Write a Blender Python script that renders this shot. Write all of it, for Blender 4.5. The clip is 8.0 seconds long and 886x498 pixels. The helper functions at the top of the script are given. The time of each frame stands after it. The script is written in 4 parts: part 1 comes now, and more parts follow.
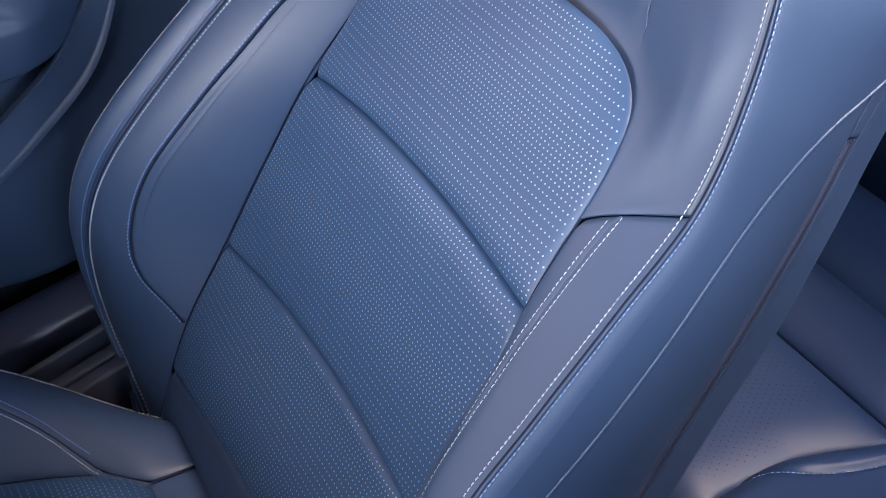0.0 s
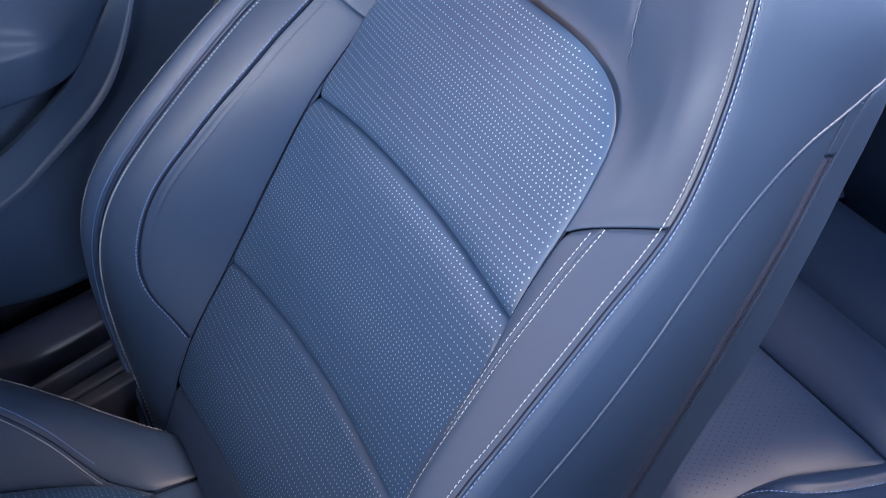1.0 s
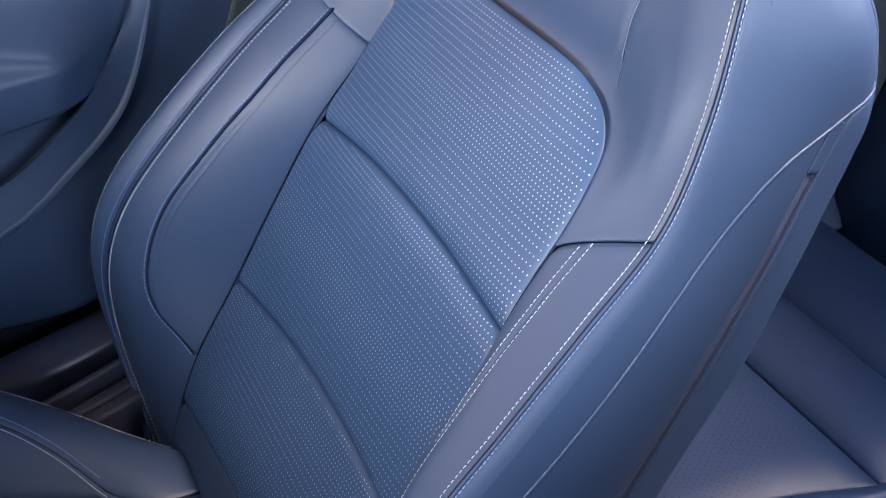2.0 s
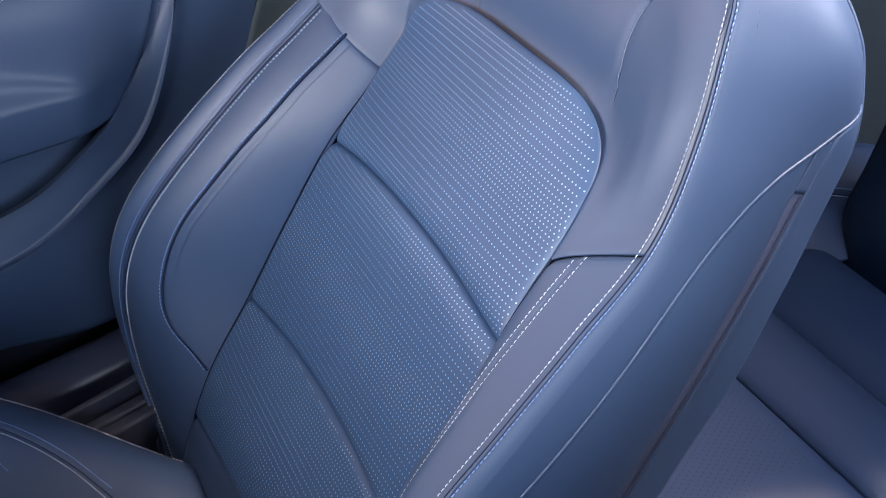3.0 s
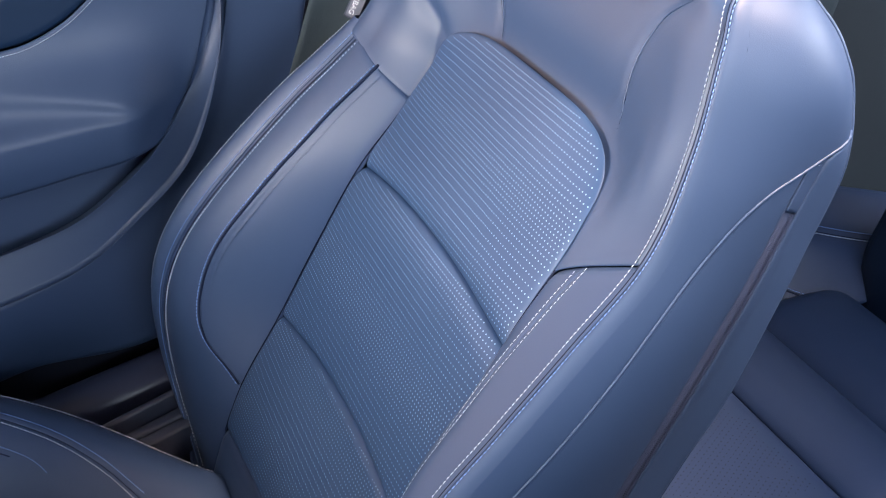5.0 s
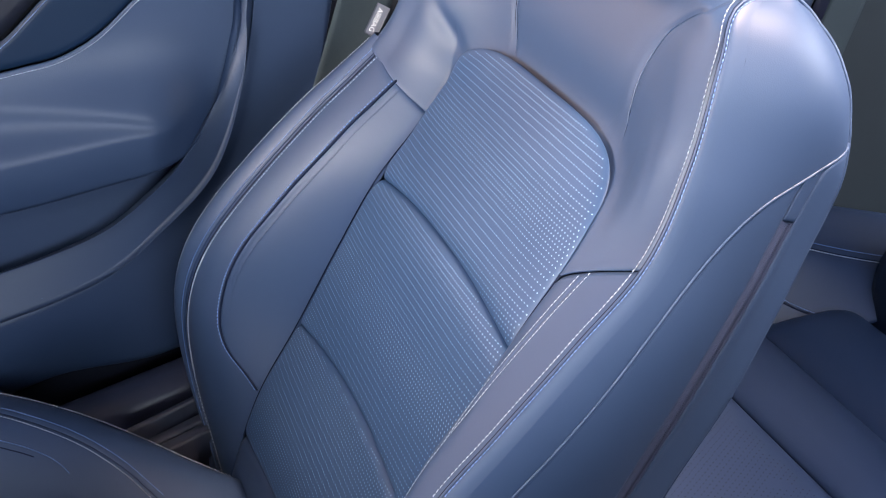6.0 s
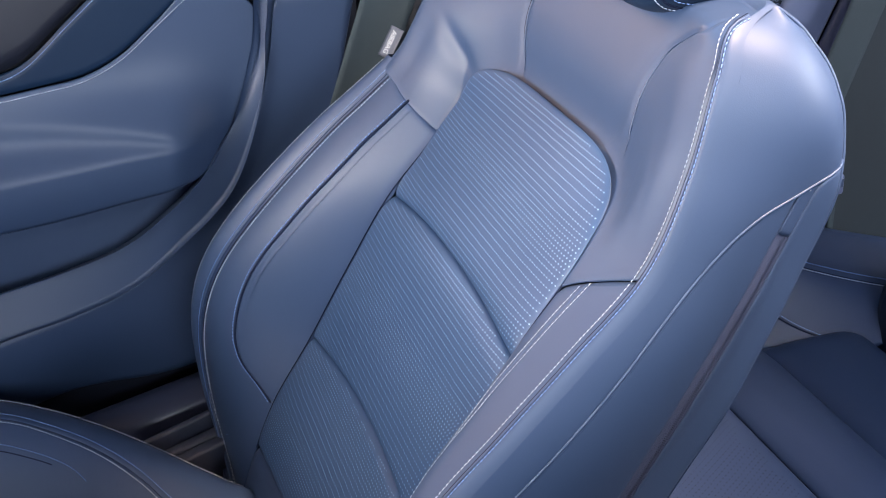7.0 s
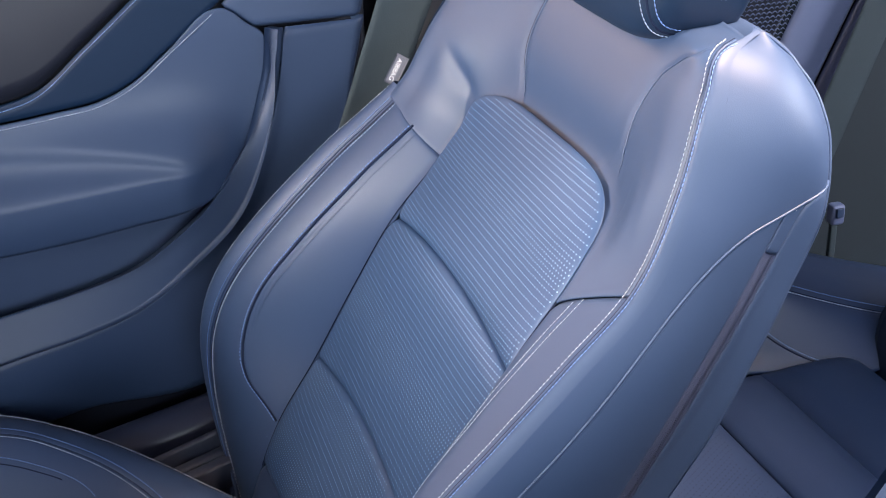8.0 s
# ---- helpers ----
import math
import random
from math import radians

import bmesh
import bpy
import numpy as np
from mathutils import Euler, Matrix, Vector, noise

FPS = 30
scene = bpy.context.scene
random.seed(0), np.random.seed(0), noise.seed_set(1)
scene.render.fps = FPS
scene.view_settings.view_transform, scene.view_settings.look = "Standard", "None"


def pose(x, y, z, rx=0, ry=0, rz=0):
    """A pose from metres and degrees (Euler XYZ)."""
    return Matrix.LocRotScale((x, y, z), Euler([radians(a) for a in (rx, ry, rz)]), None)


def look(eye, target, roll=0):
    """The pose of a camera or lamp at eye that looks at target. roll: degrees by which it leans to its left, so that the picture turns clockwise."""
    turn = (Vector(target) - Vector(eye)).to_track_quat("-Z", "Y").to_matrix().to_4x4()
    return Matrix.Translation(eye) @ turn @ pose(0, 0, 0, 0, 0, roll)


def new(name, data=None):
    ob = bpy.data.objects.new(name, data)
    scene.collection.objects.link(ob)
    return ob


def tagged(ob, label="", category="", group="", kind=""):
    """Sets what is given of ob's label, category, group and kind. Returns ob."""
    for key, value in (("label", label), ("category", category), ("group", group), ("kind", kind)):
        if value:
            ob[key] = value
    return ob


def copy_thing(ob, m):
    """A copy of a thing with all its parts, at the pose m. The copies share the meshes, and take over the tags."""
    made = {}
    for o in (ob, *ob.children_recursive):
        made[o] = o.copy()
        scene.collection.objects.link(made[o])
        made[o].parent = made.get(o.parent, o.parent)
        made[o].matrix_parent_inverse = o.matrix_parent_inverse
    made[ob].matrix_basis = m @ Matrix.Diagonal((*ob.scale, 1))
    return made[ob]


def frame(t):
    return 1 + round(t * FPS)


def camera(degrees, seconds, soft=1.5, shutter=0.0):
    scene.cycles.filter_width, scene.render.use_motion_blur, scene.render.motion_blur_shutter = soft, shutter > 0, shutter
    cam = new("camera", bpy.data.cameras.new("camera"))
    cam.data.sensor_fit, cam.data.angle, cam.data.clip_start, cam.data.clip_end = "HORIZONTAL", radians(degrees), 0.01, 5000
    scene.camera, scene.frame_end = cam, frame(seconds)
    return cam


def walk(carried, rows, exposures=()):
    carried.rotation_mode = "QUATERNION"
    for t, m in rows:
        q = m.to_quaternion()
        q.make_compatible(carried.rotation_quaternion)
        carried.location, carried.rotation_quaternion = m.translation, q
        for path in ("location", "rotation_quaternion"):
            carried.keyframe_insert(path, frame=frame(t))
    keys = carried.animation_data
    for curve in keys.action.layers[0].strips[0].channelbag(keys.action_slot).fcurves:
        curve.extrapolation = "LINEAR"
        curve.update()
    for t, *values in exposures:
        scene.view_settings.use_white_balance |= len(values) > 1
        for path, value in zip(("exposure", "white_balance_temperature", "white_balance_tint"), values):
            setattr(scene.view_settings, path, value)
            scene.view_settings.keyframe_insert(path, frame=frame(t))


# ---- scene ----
cam = camera(35.00, 8.0, soft=0.80)
PATH = [
    (0, (0.6356, -0.1672, 1.1365), (-0.0649, 0.1997, 0.5244), -2.239),
    (0.5, (0.6523, -0.1655, 1.1363), (-0.0599, 0.1981, 0.5358), -2.225),
    (1, (0.6716, -0.1633, 1.1362), (-0.0539, 0.1962, 0.5492), -2.205),
    (1.5, (0.6870, -0.1649, 1.1357), (-0.0486, 0.1942, 0.5613), -2.127),
    (3, (0.7416, -0.1631, 1.1337), (-0.0306, 0.1828, 0.6007), -1.918),
    (3.5, (0.7574, -0.1631, 1.1327), (-0.0246, 0.1776, 0.6108), -1.921),
    (4, (0.7760, -0.1627, 1.1312), (-0.0169, 0.1707, 0.6212), -1.832),
    (4.5, (0.7920, -0.1615, 1.1305), (-0.0098, 0.1643, 0.6296), -1.774),
    (6, (0.8480, -0.1608, 1.1282), (0.0181, 0.1403, 0.6585), -1.583),
    (6.5, (0.8637, -0.1613, 1.1281), (0.0265, 0.1341, 0.6679), -1.579),
    (7, (0.8825, -0.1609, 1.1270), (0.0362, 0.1286, 0.6798), -1.515),
    (7.5, (0.8992, -0.1603, 1.1269), (0.0456, 0.1251, 0.6912), -1.492),
    (8, (0.9177, -0.1600, 1.1263), (0.0562, 0.1226, 0.7044), -1.427),
]
walk(cam, [(t, look(eye, target, roll)) for t, eye, target, roll in PATH], [(0.0, 1.08, 5980, 11), (4.0, 1.24, 6220, 11), (8.0, 1.40, 6500, 11)])

# ---- light ----
world = bpy.data.worlds.new("sky")
scene.world = world
world.use_nodes = True
wn = world.node_tree.nodes
sky = wn.new("ShaderNodeTexSky")
sky.sky_type, sky.sun_disc, sky.sun_elevation, sky.sun_rotation = "NISHITA", False, radians(63), radians(55)
wn["Background"].inputs["Strength"].default_value = 0.0135
world.node_tree.links.new(sky.outputs["Color"], wn["Background"].inputs["Color"])
sun = new("sun", bpy.data.lights.new("sun", "SUN"))
sun.data.energy, sun.data.angle, sun.data.color = 5.8, radians(20), (1.0, 0.69, 0.49)
sun.matrix_world = look((1.0, 0.70, 2.4), (0.0, 0.0, 0.0))


def daylight(name, eye, target, wide, high, watts, color):
    """An added area lamp that stands in for sky light through an unseen opening of the car."""
    lamp = new(name, bpy.data.lights.new(name, "AREA"))
    lamp.data.shape, lamp.data.size, lamp.data.size_y, lamp.data.energy, lamp.data.color = "RECTANGLE", wide, high, watts, color
    lamp.matrix_world = look(eye, target)
    return lamp


# the roof opening is made up; its lamp brightens the seat from above
daylight("roof_daylight", (0.33, 0.465, 1.215), (0.32, 0.465, 0.3), 0.34, 0.32, 0.65, (0.92, 0.93, 1.0)).data.spread = radians(110)
daylight("windscreen_daylight", (0.38, -1.22, 1.04), (0.0, 0.2, 0.80), 0.90, 0.34, 25.0, (1.0, 0.91, 0.84))
daylight("window_daylight", (2.60, 0.10, 1.34), (0.0, 0.15, 0.70), 1.60, 0.50, 24.0, (0.82, 0.90, 1.0))
daylight("far_window_daylight", (-0.60, -0.35, 1.08), (0.2, 0.1, 0.70), 1.0, 0.26, 2.2, (1.0, 0.70, 0.54))
daylight("rear_window_daylight", (0.30, 1.50, 1.08), (-0.35, 0.75, 0.65), 1.20, 0.24, 10.0, (0.93, 0.93, 1.0))


# ---- materials ----
def material(name, color, rough=0.5, metal=0.0, grain=0.0, size=900.0, blotch=0.12, sheen=0.0, spec=0.5, second=None):
    """A surface with a fine grain relief and broad uneven tone and gloss."""
    m = bpy.data.materials.new(name)
    m.use_nodes = True
    n, l = m.node_tree.nodes, m.node_tree.links
    b = n["Principled BSDF"]
    at = n.new("ShaderNodeTexCoord")
    broad = n.new("ShaderNodeTexNoise")
    broad.inputs["Scale"].default_value, broad.inputs["Detail"].default_value = 14.0, 4.0
    fine = n.new("ShaderNodeTexVoronoi")
    fine.inputs["Scale"].default_value = size
    l.new(at.outputs["Object"], broad.inputs["Vector"])
    l.new(at.outputs["Object"], fine.inputs["Vector"])
    mix = n.new("ShaderNodeMix")
    mix.data_type = "RGBA"
    a = second or tuple(c * (1 - blotch) for c in color)
    z = color if second else tuple(min(1, c * (1 + blotch)) for c in color)
    mix.inputs["A"].default_value, mix.inputs["B"].default_value = (*a, 1), (*z, 1)
    l.new(broad.outputs["Fac"], mix.inputs["Factor"])
    l.new(mix.outputs["Result"], b.inputs["Base Color"])
    span = n.new("ShaderNodeMapRange")
    span.inputs["To Min"].default_value, span.inputs["To Max"].default_value = rough - 0.05, rough + 0.05
    l.new(broad.outputs["Fac"], span.inputs["Value"])
    l.new(span.outputs["Result"], b.inputs["Roughness"])
    b.inputs["Metallic"].default_value = metal
    b.inputs["Specular IOR Level"].default_value = spec
    if sheen:
        b.inputs["Sheen Weight"].default_value = sheen
        b.inputs["Sheen Roughness"].default_value = 0.4
    if grain:
        bump = n.new("ShaderNodeBump")
        bump.inputs["Strength"].default_value, bump.inputs["Distance"].default_value = grain, 0.0006
        l.new(fine.outputs["Distance"], bump.inputs["Height"])
        l.new(bump.outputs["Normal"], b.inputs["Normal"])
    return m


LEATHER = material("leather", (0.030, 0.063, 0.146), 0.52, grain=0.05, size=1300, blotch=0.05, spec=0.75)
INSERT = material("perforated_leather", (0.020, 0.064, 0.168), 0.54, grain=0.05, size=1400, blotch=0.05, spec=0.8)
# plain dark on the headrest; on the rear backrest it stands in for shadow
DARK_SHADED_LEATHER = material("dark_shaded_leather", (0.008, 0.022, 0.054), 0.50, grain=0.05, size=1300, blotch=0.06, spec=0.3)
REAR_LEATHER = material("rear_leather", (0.017, 0.037, 0.100), 0.50, grain=0.05, size=1200, blotch=0.06, spec=0.6)
WHITE_THREAD = material("white_thread", (0.52, 0.60, 0.74), 0.6, grain=0.4, size=3000)
BLUE_THREAD = material("blue_thread", (0.19, 0.32, 0.66), 0.6, grain=0.4, size=3000)
# dark colour that stands in for the shade down in the seams
SEAM_SHADE = material("seam_shade", (0.012, 0.020, 0.05), 0.9, spec=0.2)
DOT = material("perforation_backing", (0.27, 0.43, 0.66), 0.9, spec=0.1)
HOLE = material("perforation_hole", (0.015, 0.018, 0.03), 0.8)
PLASTIC = material("soft_plastic", (0.033, 0.059, 0.126), 0.50, grain=0.10, size=1500, blotch=0.06)
PLASTIC_DARK = material("dark_plastic", (0.012, 0.015, 0.027), 0.4, grain=0.12, size=1500, blotch=0.1)
PLASTIC_LOW = material("lower_plastic", (0.036, 0.045, 0.076), 0.45, grain=0.12, size=1500, blotch=0.08)
PLASTIC_PALE = material("pale_plastic", (0.12, 0.15, 0.27), 0.5, grain=0.3, size=1500, blotch=0.06)
SIDE_FABRIC = material("side_fabric", (0.017, 0.027, 0.037), 0.85, grain=0.4, size=1600, blotch=0.2)
INLAY = material("inlay_leather", (0.0045, 0.018, 0.050), 0.50, grain=0.05, size=1300, blotch=0.06, spec=0.3)
GLOSS = material("satin_sill_paint", (0.045, 0.055, 0.105), 0.30, blotch=0.05)
BELT = material("belt_webbing", (0.030, 0.048, 0.062), 0.75, grain=0.4, size=1800, blotch=0.15)
ZIP = material("zip_tape", (0.050, 0.072, 0.150), 0.8, grain=0.5, size=2200, blotch=0.12)
ZIP_TOOTH = material("zip_tooth", (0.036, 0.050, 0.105), 0.5)
CARPET = material("carpet", (0.012, 0.013, 0.016), 0.95, grain=0.9, size=1200, blotch=0.3)
LINER = material("roof_lining", (0.12, 0.12, 0.13), 0.9, grain=0.5, size=1500)
TAG = material("tag_cloth", (0.12, 0.13, 0.17), 0.7, grain=0.4, size=2500)
TAG_INK = material("tag_ink", (0.75, 0.78, 0.82), 0.7)
NAVY = material("navy_trim", (0.035, 0.05, 0.12), 0.5, grain=0.3, size=1500, blotch=0.08)
METAL = material("brushed_metal", (0.35, 0.36, 0.40), 0.35, metal=1.0)


# ---- small builders ----
def spline(knots):
    """A smooth function through (x, y) knots, flat-ended beyond them."""
    xs, ys = np.array([k[0] for k in knots], float), np.array([k[1] for k in knots], float)
    h = np.diff(xs)
    s = np.diff(ys) / h
    d = np.empty(len(xs))
    d[0], d[-1] = s[0], s[-1]
    for i in range(1, len(xs) - 1):
        d[i] = (s[i - 1] * h[i] + s[i] * h[i - 1]) / (h[i] + h[i - 1])

    def f(x):
        x = min(max(x, xs[0]), xs[-1])
        i = min(max(int(np.searchsorted(xs, x)) - 1, 0), len(h) - 1)
        t = (x - xs[i]) / h[i]
        return float((1 + 2 * t) * (1 - t) ** 2 * ys[i] + t * (1 - t) ** 2 * h[i] * d[i] + t * t * (3 - 2 * t) * ys[i + 1] + t * t * (t - 1) * h[i] * d[i + 1])
    return f


def ease(a, b, x):
    t = min(max((x - a) / (b - a), 0.0), 1.0)
    return t * t * (3 - 2 * t)


def bump1(d, r):
    return math.exp(-(d / r) ** 2)


def mesh_object(name, verts, faces, mat, parent=None, label="", smooth=True, kind=""):
    me = bpy.data.meshes.new(name)
    me.from_pydata([tuple(p) for p in verts], [], faces)
    me.materials.append(mat)
    me.update()
    if smooth:
        me.polygons.foreach_set("use_smooth", [True] * len(me.polygons))
    ob = new(name, me)
    if parent:
        ob.parent = parent
    return tagged(ob, label=label, kind=kind)


def patch(name, fn, ns, nt, mat, parent=None, label="", thick=0.0, flip=False, kind=""):
    """A sheet fn(s, t) for s, t in 0..1, turned back at its rim by the thickness."""
    verts, faces = [], []
    for j in range(nt + 1):
        for i in range(ns + 1):
            verts.append(Vector(fn(i / ns, j / nt)))
    for j in range(nt):
        for i in range(ns):
            a = j * (ns + 1) + i
            q = (a, a + 1, a + ns + 2, a + ns + 1)
            faces.append(q[::-1] if flip else q)
    if thick:
        norm = [Vector() for _ in verts]
        for q in faces:
            n = (verts[q[2]] - verts[q[0]]).cross(verts[q[3]] - verts[q[1]])
            for k in q:
                norm[k] += n
        rim = [i for i in range(ns)] + [j * (ns + 1) + ns for j in range(nt)] + [nt * (ns + 1) + i for i in range(ns, 0, -1)] + [j * (ns + 1) for j in range(nt, 0, -1)]
        base = len(verts)
        for k in rim:
            verts.append(verts[k] - norm[k].normalized() * thick)
        m = len(rim)
        for k in range(m):
            q = (rim[k], base + k, base + (k + 1) % m, rim[(k + 1) % m])
            faces.append(q[::-1] if flip else q)
    return mesh_object(name, verts, faces, mat, parent, label, True, kind)


def tube(name, pts, r, mat, parent=None, label="", sides=8, up=None, taper=0):
    """A round cord along the points; taper: how many points it takes to thin out at its ends."""
    verts, faces, n = [], [], len(pts)
    pts = [Vector(p) for p in pts]
    for i, p in enumerate(pts):
        tan = (pts[min(i + 1, n - 1)] - pts[max(i - 1, 0)]).normalized()
        a = tan.orthogonal().normalized() if up is None else (Vector(up) - tan * tan.dot(Vector(up))).normalized()
        b = tan.cross(a)
        for k in range(sides):
            c = 2 * math.pi * k / sides
            thin = min(1.0, (i + 0.3) / taper, (n - 0.7 - i) / taper) if taper else 1.0
            verts.append(p + (a * math.cos(c) + b * math.sin(c)) * r * thin)
    for i in range(n - 1):
        for k in range(sides):
            faces.append((i * sides + k, i * sides + (k + 1) % sides, (i + 1) * sides + (k + 1) % sides, (i + 1) * sides + k))
    faces.append(tuple(range(sides))[::-1])
    faces.append(tuple((n - 1) * sides + k for k in range(sides)))
    return mesh_object(name, verts, faces, mat, parent, label)


def along(pts, step):
    """Points evenly spaced along a line of points."""
    pts = [Vector(p) for p in pts]
    out, left = [pts[0].copy()], step
    for a, b in zip(pts, pts[1:]):
        d, pos = (b - a).length, 0.0
        while d - pos >= left:
            pos += left
            out.append(a.lerp(b, pos / d))
            left = step
        left -= d - pos
    return out


def stitches(name, pts, normal, mat, parent, label="", length=0.0024, gap=0.0010, r=0.00044, lift=0.0003, slant=0.0):
    """Single thread stitches along the points, each a small rounded bar that dips at both ends. normal: vector, or function of the point."""
    rng = random.Random(len(pts) * 7 + 3)
    marks = along(pts, length + gap)
    fine = along(pts, (length + gap) / 8)
    verts, faces = [], []
    for k in range(len(marks) - 1):
        i = k * 8
        j = min(i + round(8 * length / (length + gap)), len(fine) - 1)
        a, b = fine[i], fine[j]
        if (b - a).length < 1e-4:
            continue
        nv = Vector(normal(a) if callable(normal) else normal).normalized()
        tan = (b - a).normalized()
        side = tan.cross(nv).normalized()
        wob = rng.uniform(-0.12, 0.12) + slant
        a, b = a - side * wob * 0.001, b + side * wob * 0.001
        rr = r * rng.uniform(0.88, 1.1)
        base = len(verts)
        for f, h, s in ((0.0, -0.4, 0.45), (0.22, 0.75, 1.0), (0.5, 1.0, 1.05), (0.78, 0.75, 1.0), (1.0, -0.4, 0.45)):
            c = a.lerp(b, f) + nv * (lift + rr * (h - 0.2))
            for q in range(5):
                g = 2 * math.pi * q / 5
                verts.append(c + (side * math.cos(g) + nv * math.sin(g) * 0.8) * rr * s)
        for s in range(4):
            for q in range(5):
                faces.append((base + s * 5 + q, base + s * 5 + (q + 1) % 5, base + s * 5 + 5 + (q + 1) % 5, base + s * 5 + 5 + q))
        faces.append(tuple(base + q for q in range(5))[::-1])
        faces.append(tuple(base + 20 + q for q in range(5)))
    return mesh_object(name, verts, faces, mat, parent, label)


def rounded_box(name, lo, hi, r, mat, parent=None, label="", seg=3, m=None):
    bm = bmesh.new()
    bmesh.ops.create_cube(bm, size=1.0)
    lo, hi = Vector(lo), Vector(hi)
    for v in bm.verts:
        v.co = Vector((lo[k] + (v.co[k] + 0.5) * (hi[k] - lo[k]) for k in range(3)))
    if r:
        bmesh.ops.bevel(bm, geom=list(bm.edges), offset=r, segments=seg, affect="EDGES", profile=0.5)
    me = bpy.data.meshes.new(name)
    bm.to_mesh(me)
    bm.free()
    me.materials.append(mat)
    me.polygons.foreach_set("use_smooth", [True] * len(me.polygons))
    ob = new(name, me)
    if m is not None:
        me.transform(m)
    if parent:
        ob.parent = parent
    return tagged(ob, label=label)


def thing(name, label, category, group="", kind="", at=(0, 0, 0)):
    """An empty at the base of a thing; its parts are built in place."""
    ob = new(name)
    ob.empty_display_size = 0.05
    return tagged(ob, label=label, category=category, group=group, kind=kind)


# ---- front seat: the backrest's own frame (u across, v up its face, w out of its face) ----
LEAN = radians(29)
VUP, WOUT, BASE = Vector((0, math.sin(LEAN), math.cos(LEAN))), Vector((0, -math.cos(LEAN), math.sin(LEAN))), Vector((0, 0, 0.37))


def back(u, v, w):
    return BASE + Vector((u, 0, 0)) + VUP * v + WOUT * w


inset_u = spline([(-0.12, 0.192), (0.016, 0.189), (0.08, 0.182), (0.15, 0.179), (0.235, 0.163), (0.31, 0.149), (0.36, 0.1445), (0.40, 0.1445), (0.62, 0.142)])
inset_w = spline([(-0.12, -0.030), (0.016, 0.001), (0.08, 0.010), (0.15, 0.006), (0.235, 0.010), (0.31, 0.011), (0.373, -0.001), (0.455, -0.011), (0.56, -0.012), (0.62, -0.012)])
CREST_U = {1: spline([(-0.12, 0.262), (0.0, 0.262), (0.10, 0.250), (0.15, 0.235), (0.22, 0.215), (0.283, 0.210), (0.347, 0.206), (0.41, 0.203), (0.473, 0.200), (0.537, 0.192), (0.565, 0.182), (0.578, 0.175), (0.59, 0.164)]),
           -1: spline([(-0.12, 0.190), (-0.05, 0.215), (-0.015, 0.242), (0.027, 0.2758), (0.065, 0.2781), (0.103, 0.2671), (0.14, 0.2569), (0.18, 0.244), (0.218, 0.2339), (0.257, 0.2253), (0.295, 0.2186), (0.333, 0.213), (0.37, 0.2077), (0.41, 0.2036), (0.473, 0.209), (0.537, 0.200), (0.575, 0.182), (0.59, 0.168)])}
CREST_W = {1: spline([(-0.12, -0.08), (0.0, 0.0), (0.10, 0.062), (0.15, 0.074), (0.22, 0.061), (0.283, 0.039), (0.347, 0.0165), (0.41, -0.003), (0.473, 0.001), (0.537, 0.0125), (0.565, 0.0120), (0.586, -0.012)]),
           -1: spline([(-0.12, -0.062), (-0.05, -0.032), (0.027, 0.0183), (0.065, 0.0416), (0.103, 0.0612), (0.14, 0.0723), (0.18, 0.0768), (0.218, 0.0739), (0.257, 0.067), (0.295, 0.058), (0.333, 0.0471), (0.37, 0.034), (0.41, 0.0215), (0.473, 0.022), (0.537, 0.020), (0.57, 0.020), (0.586, 0.006)])}
EDGE = {1: spline([(-0.12, 0.010), (0.4, 0.009), (0.50, 0.009), (0.555, 0.009), (0.58, 0.004)]),
        -1: spline([(-0.12, 0.008), (-0.02, 0.020), (0.05, 0.030), (0.33, 0.034), (0.42, 0.025), (0.49, 0.010), (0.58, 0.002)])}
rear_w = spline([(-0.12, -0.120), (0.28, -0.122), (0.34, -0.1275), (0.39, -0.1255), (0.435, -0.1225), (0.475, -0.117), (0.505, -0.109), (0.53, -0.099), (0.555, -0.083), (0.575, -0.058), (0.584, -0.034), (0.587, -0.013)])
TOP = 0.587
LEFT_END = 0.402


def insert_half(v):
    if v <= 0.35:
        return inset_u(v)
    return 0.145 * max(0.0, 1 - min(1.0, (v - 0.35) / 0.103) ** 4) ** 0.25


def pleat_1(u):
    return 0.321 - 0.012 * (abs(u) / 0.151) ** 2.4


def pleat_2(u):
    return 0.173 - 0.018 * (abs(u) / 0.173) ** 2.0


def insert_bottom(u):
    return 0.049 - 0.016 * (abs(u) / 0.187) ** 2


left_border = spline([(0.078, 0.0), (0.0825, 0.060), (0.0867, 0.122), (0.0967, 0.300), (0.1073, 0.394), (0.1254, 0.466), (0.141, 0.496), (0.169, 0.529), (0.202, 0.538), (0.2335, 0.520), (0.270, 0.500), (0.303, 0.468), (0.335, 0.455), (0.36, 0.430), (0.383, 0.395)])
right_border = spline([(-0.12, 0.16), (0.08, 0.17), (0.20, 0.24), (0.30, 0.32), (0.40, 0.36)])


def border_b(v, side=-1):
    """How far out the border seam lies on the bolster, 0 at the insert, 1 at the crest."""
    if side > 0:
        return right_border(v)
    return left_border(v)


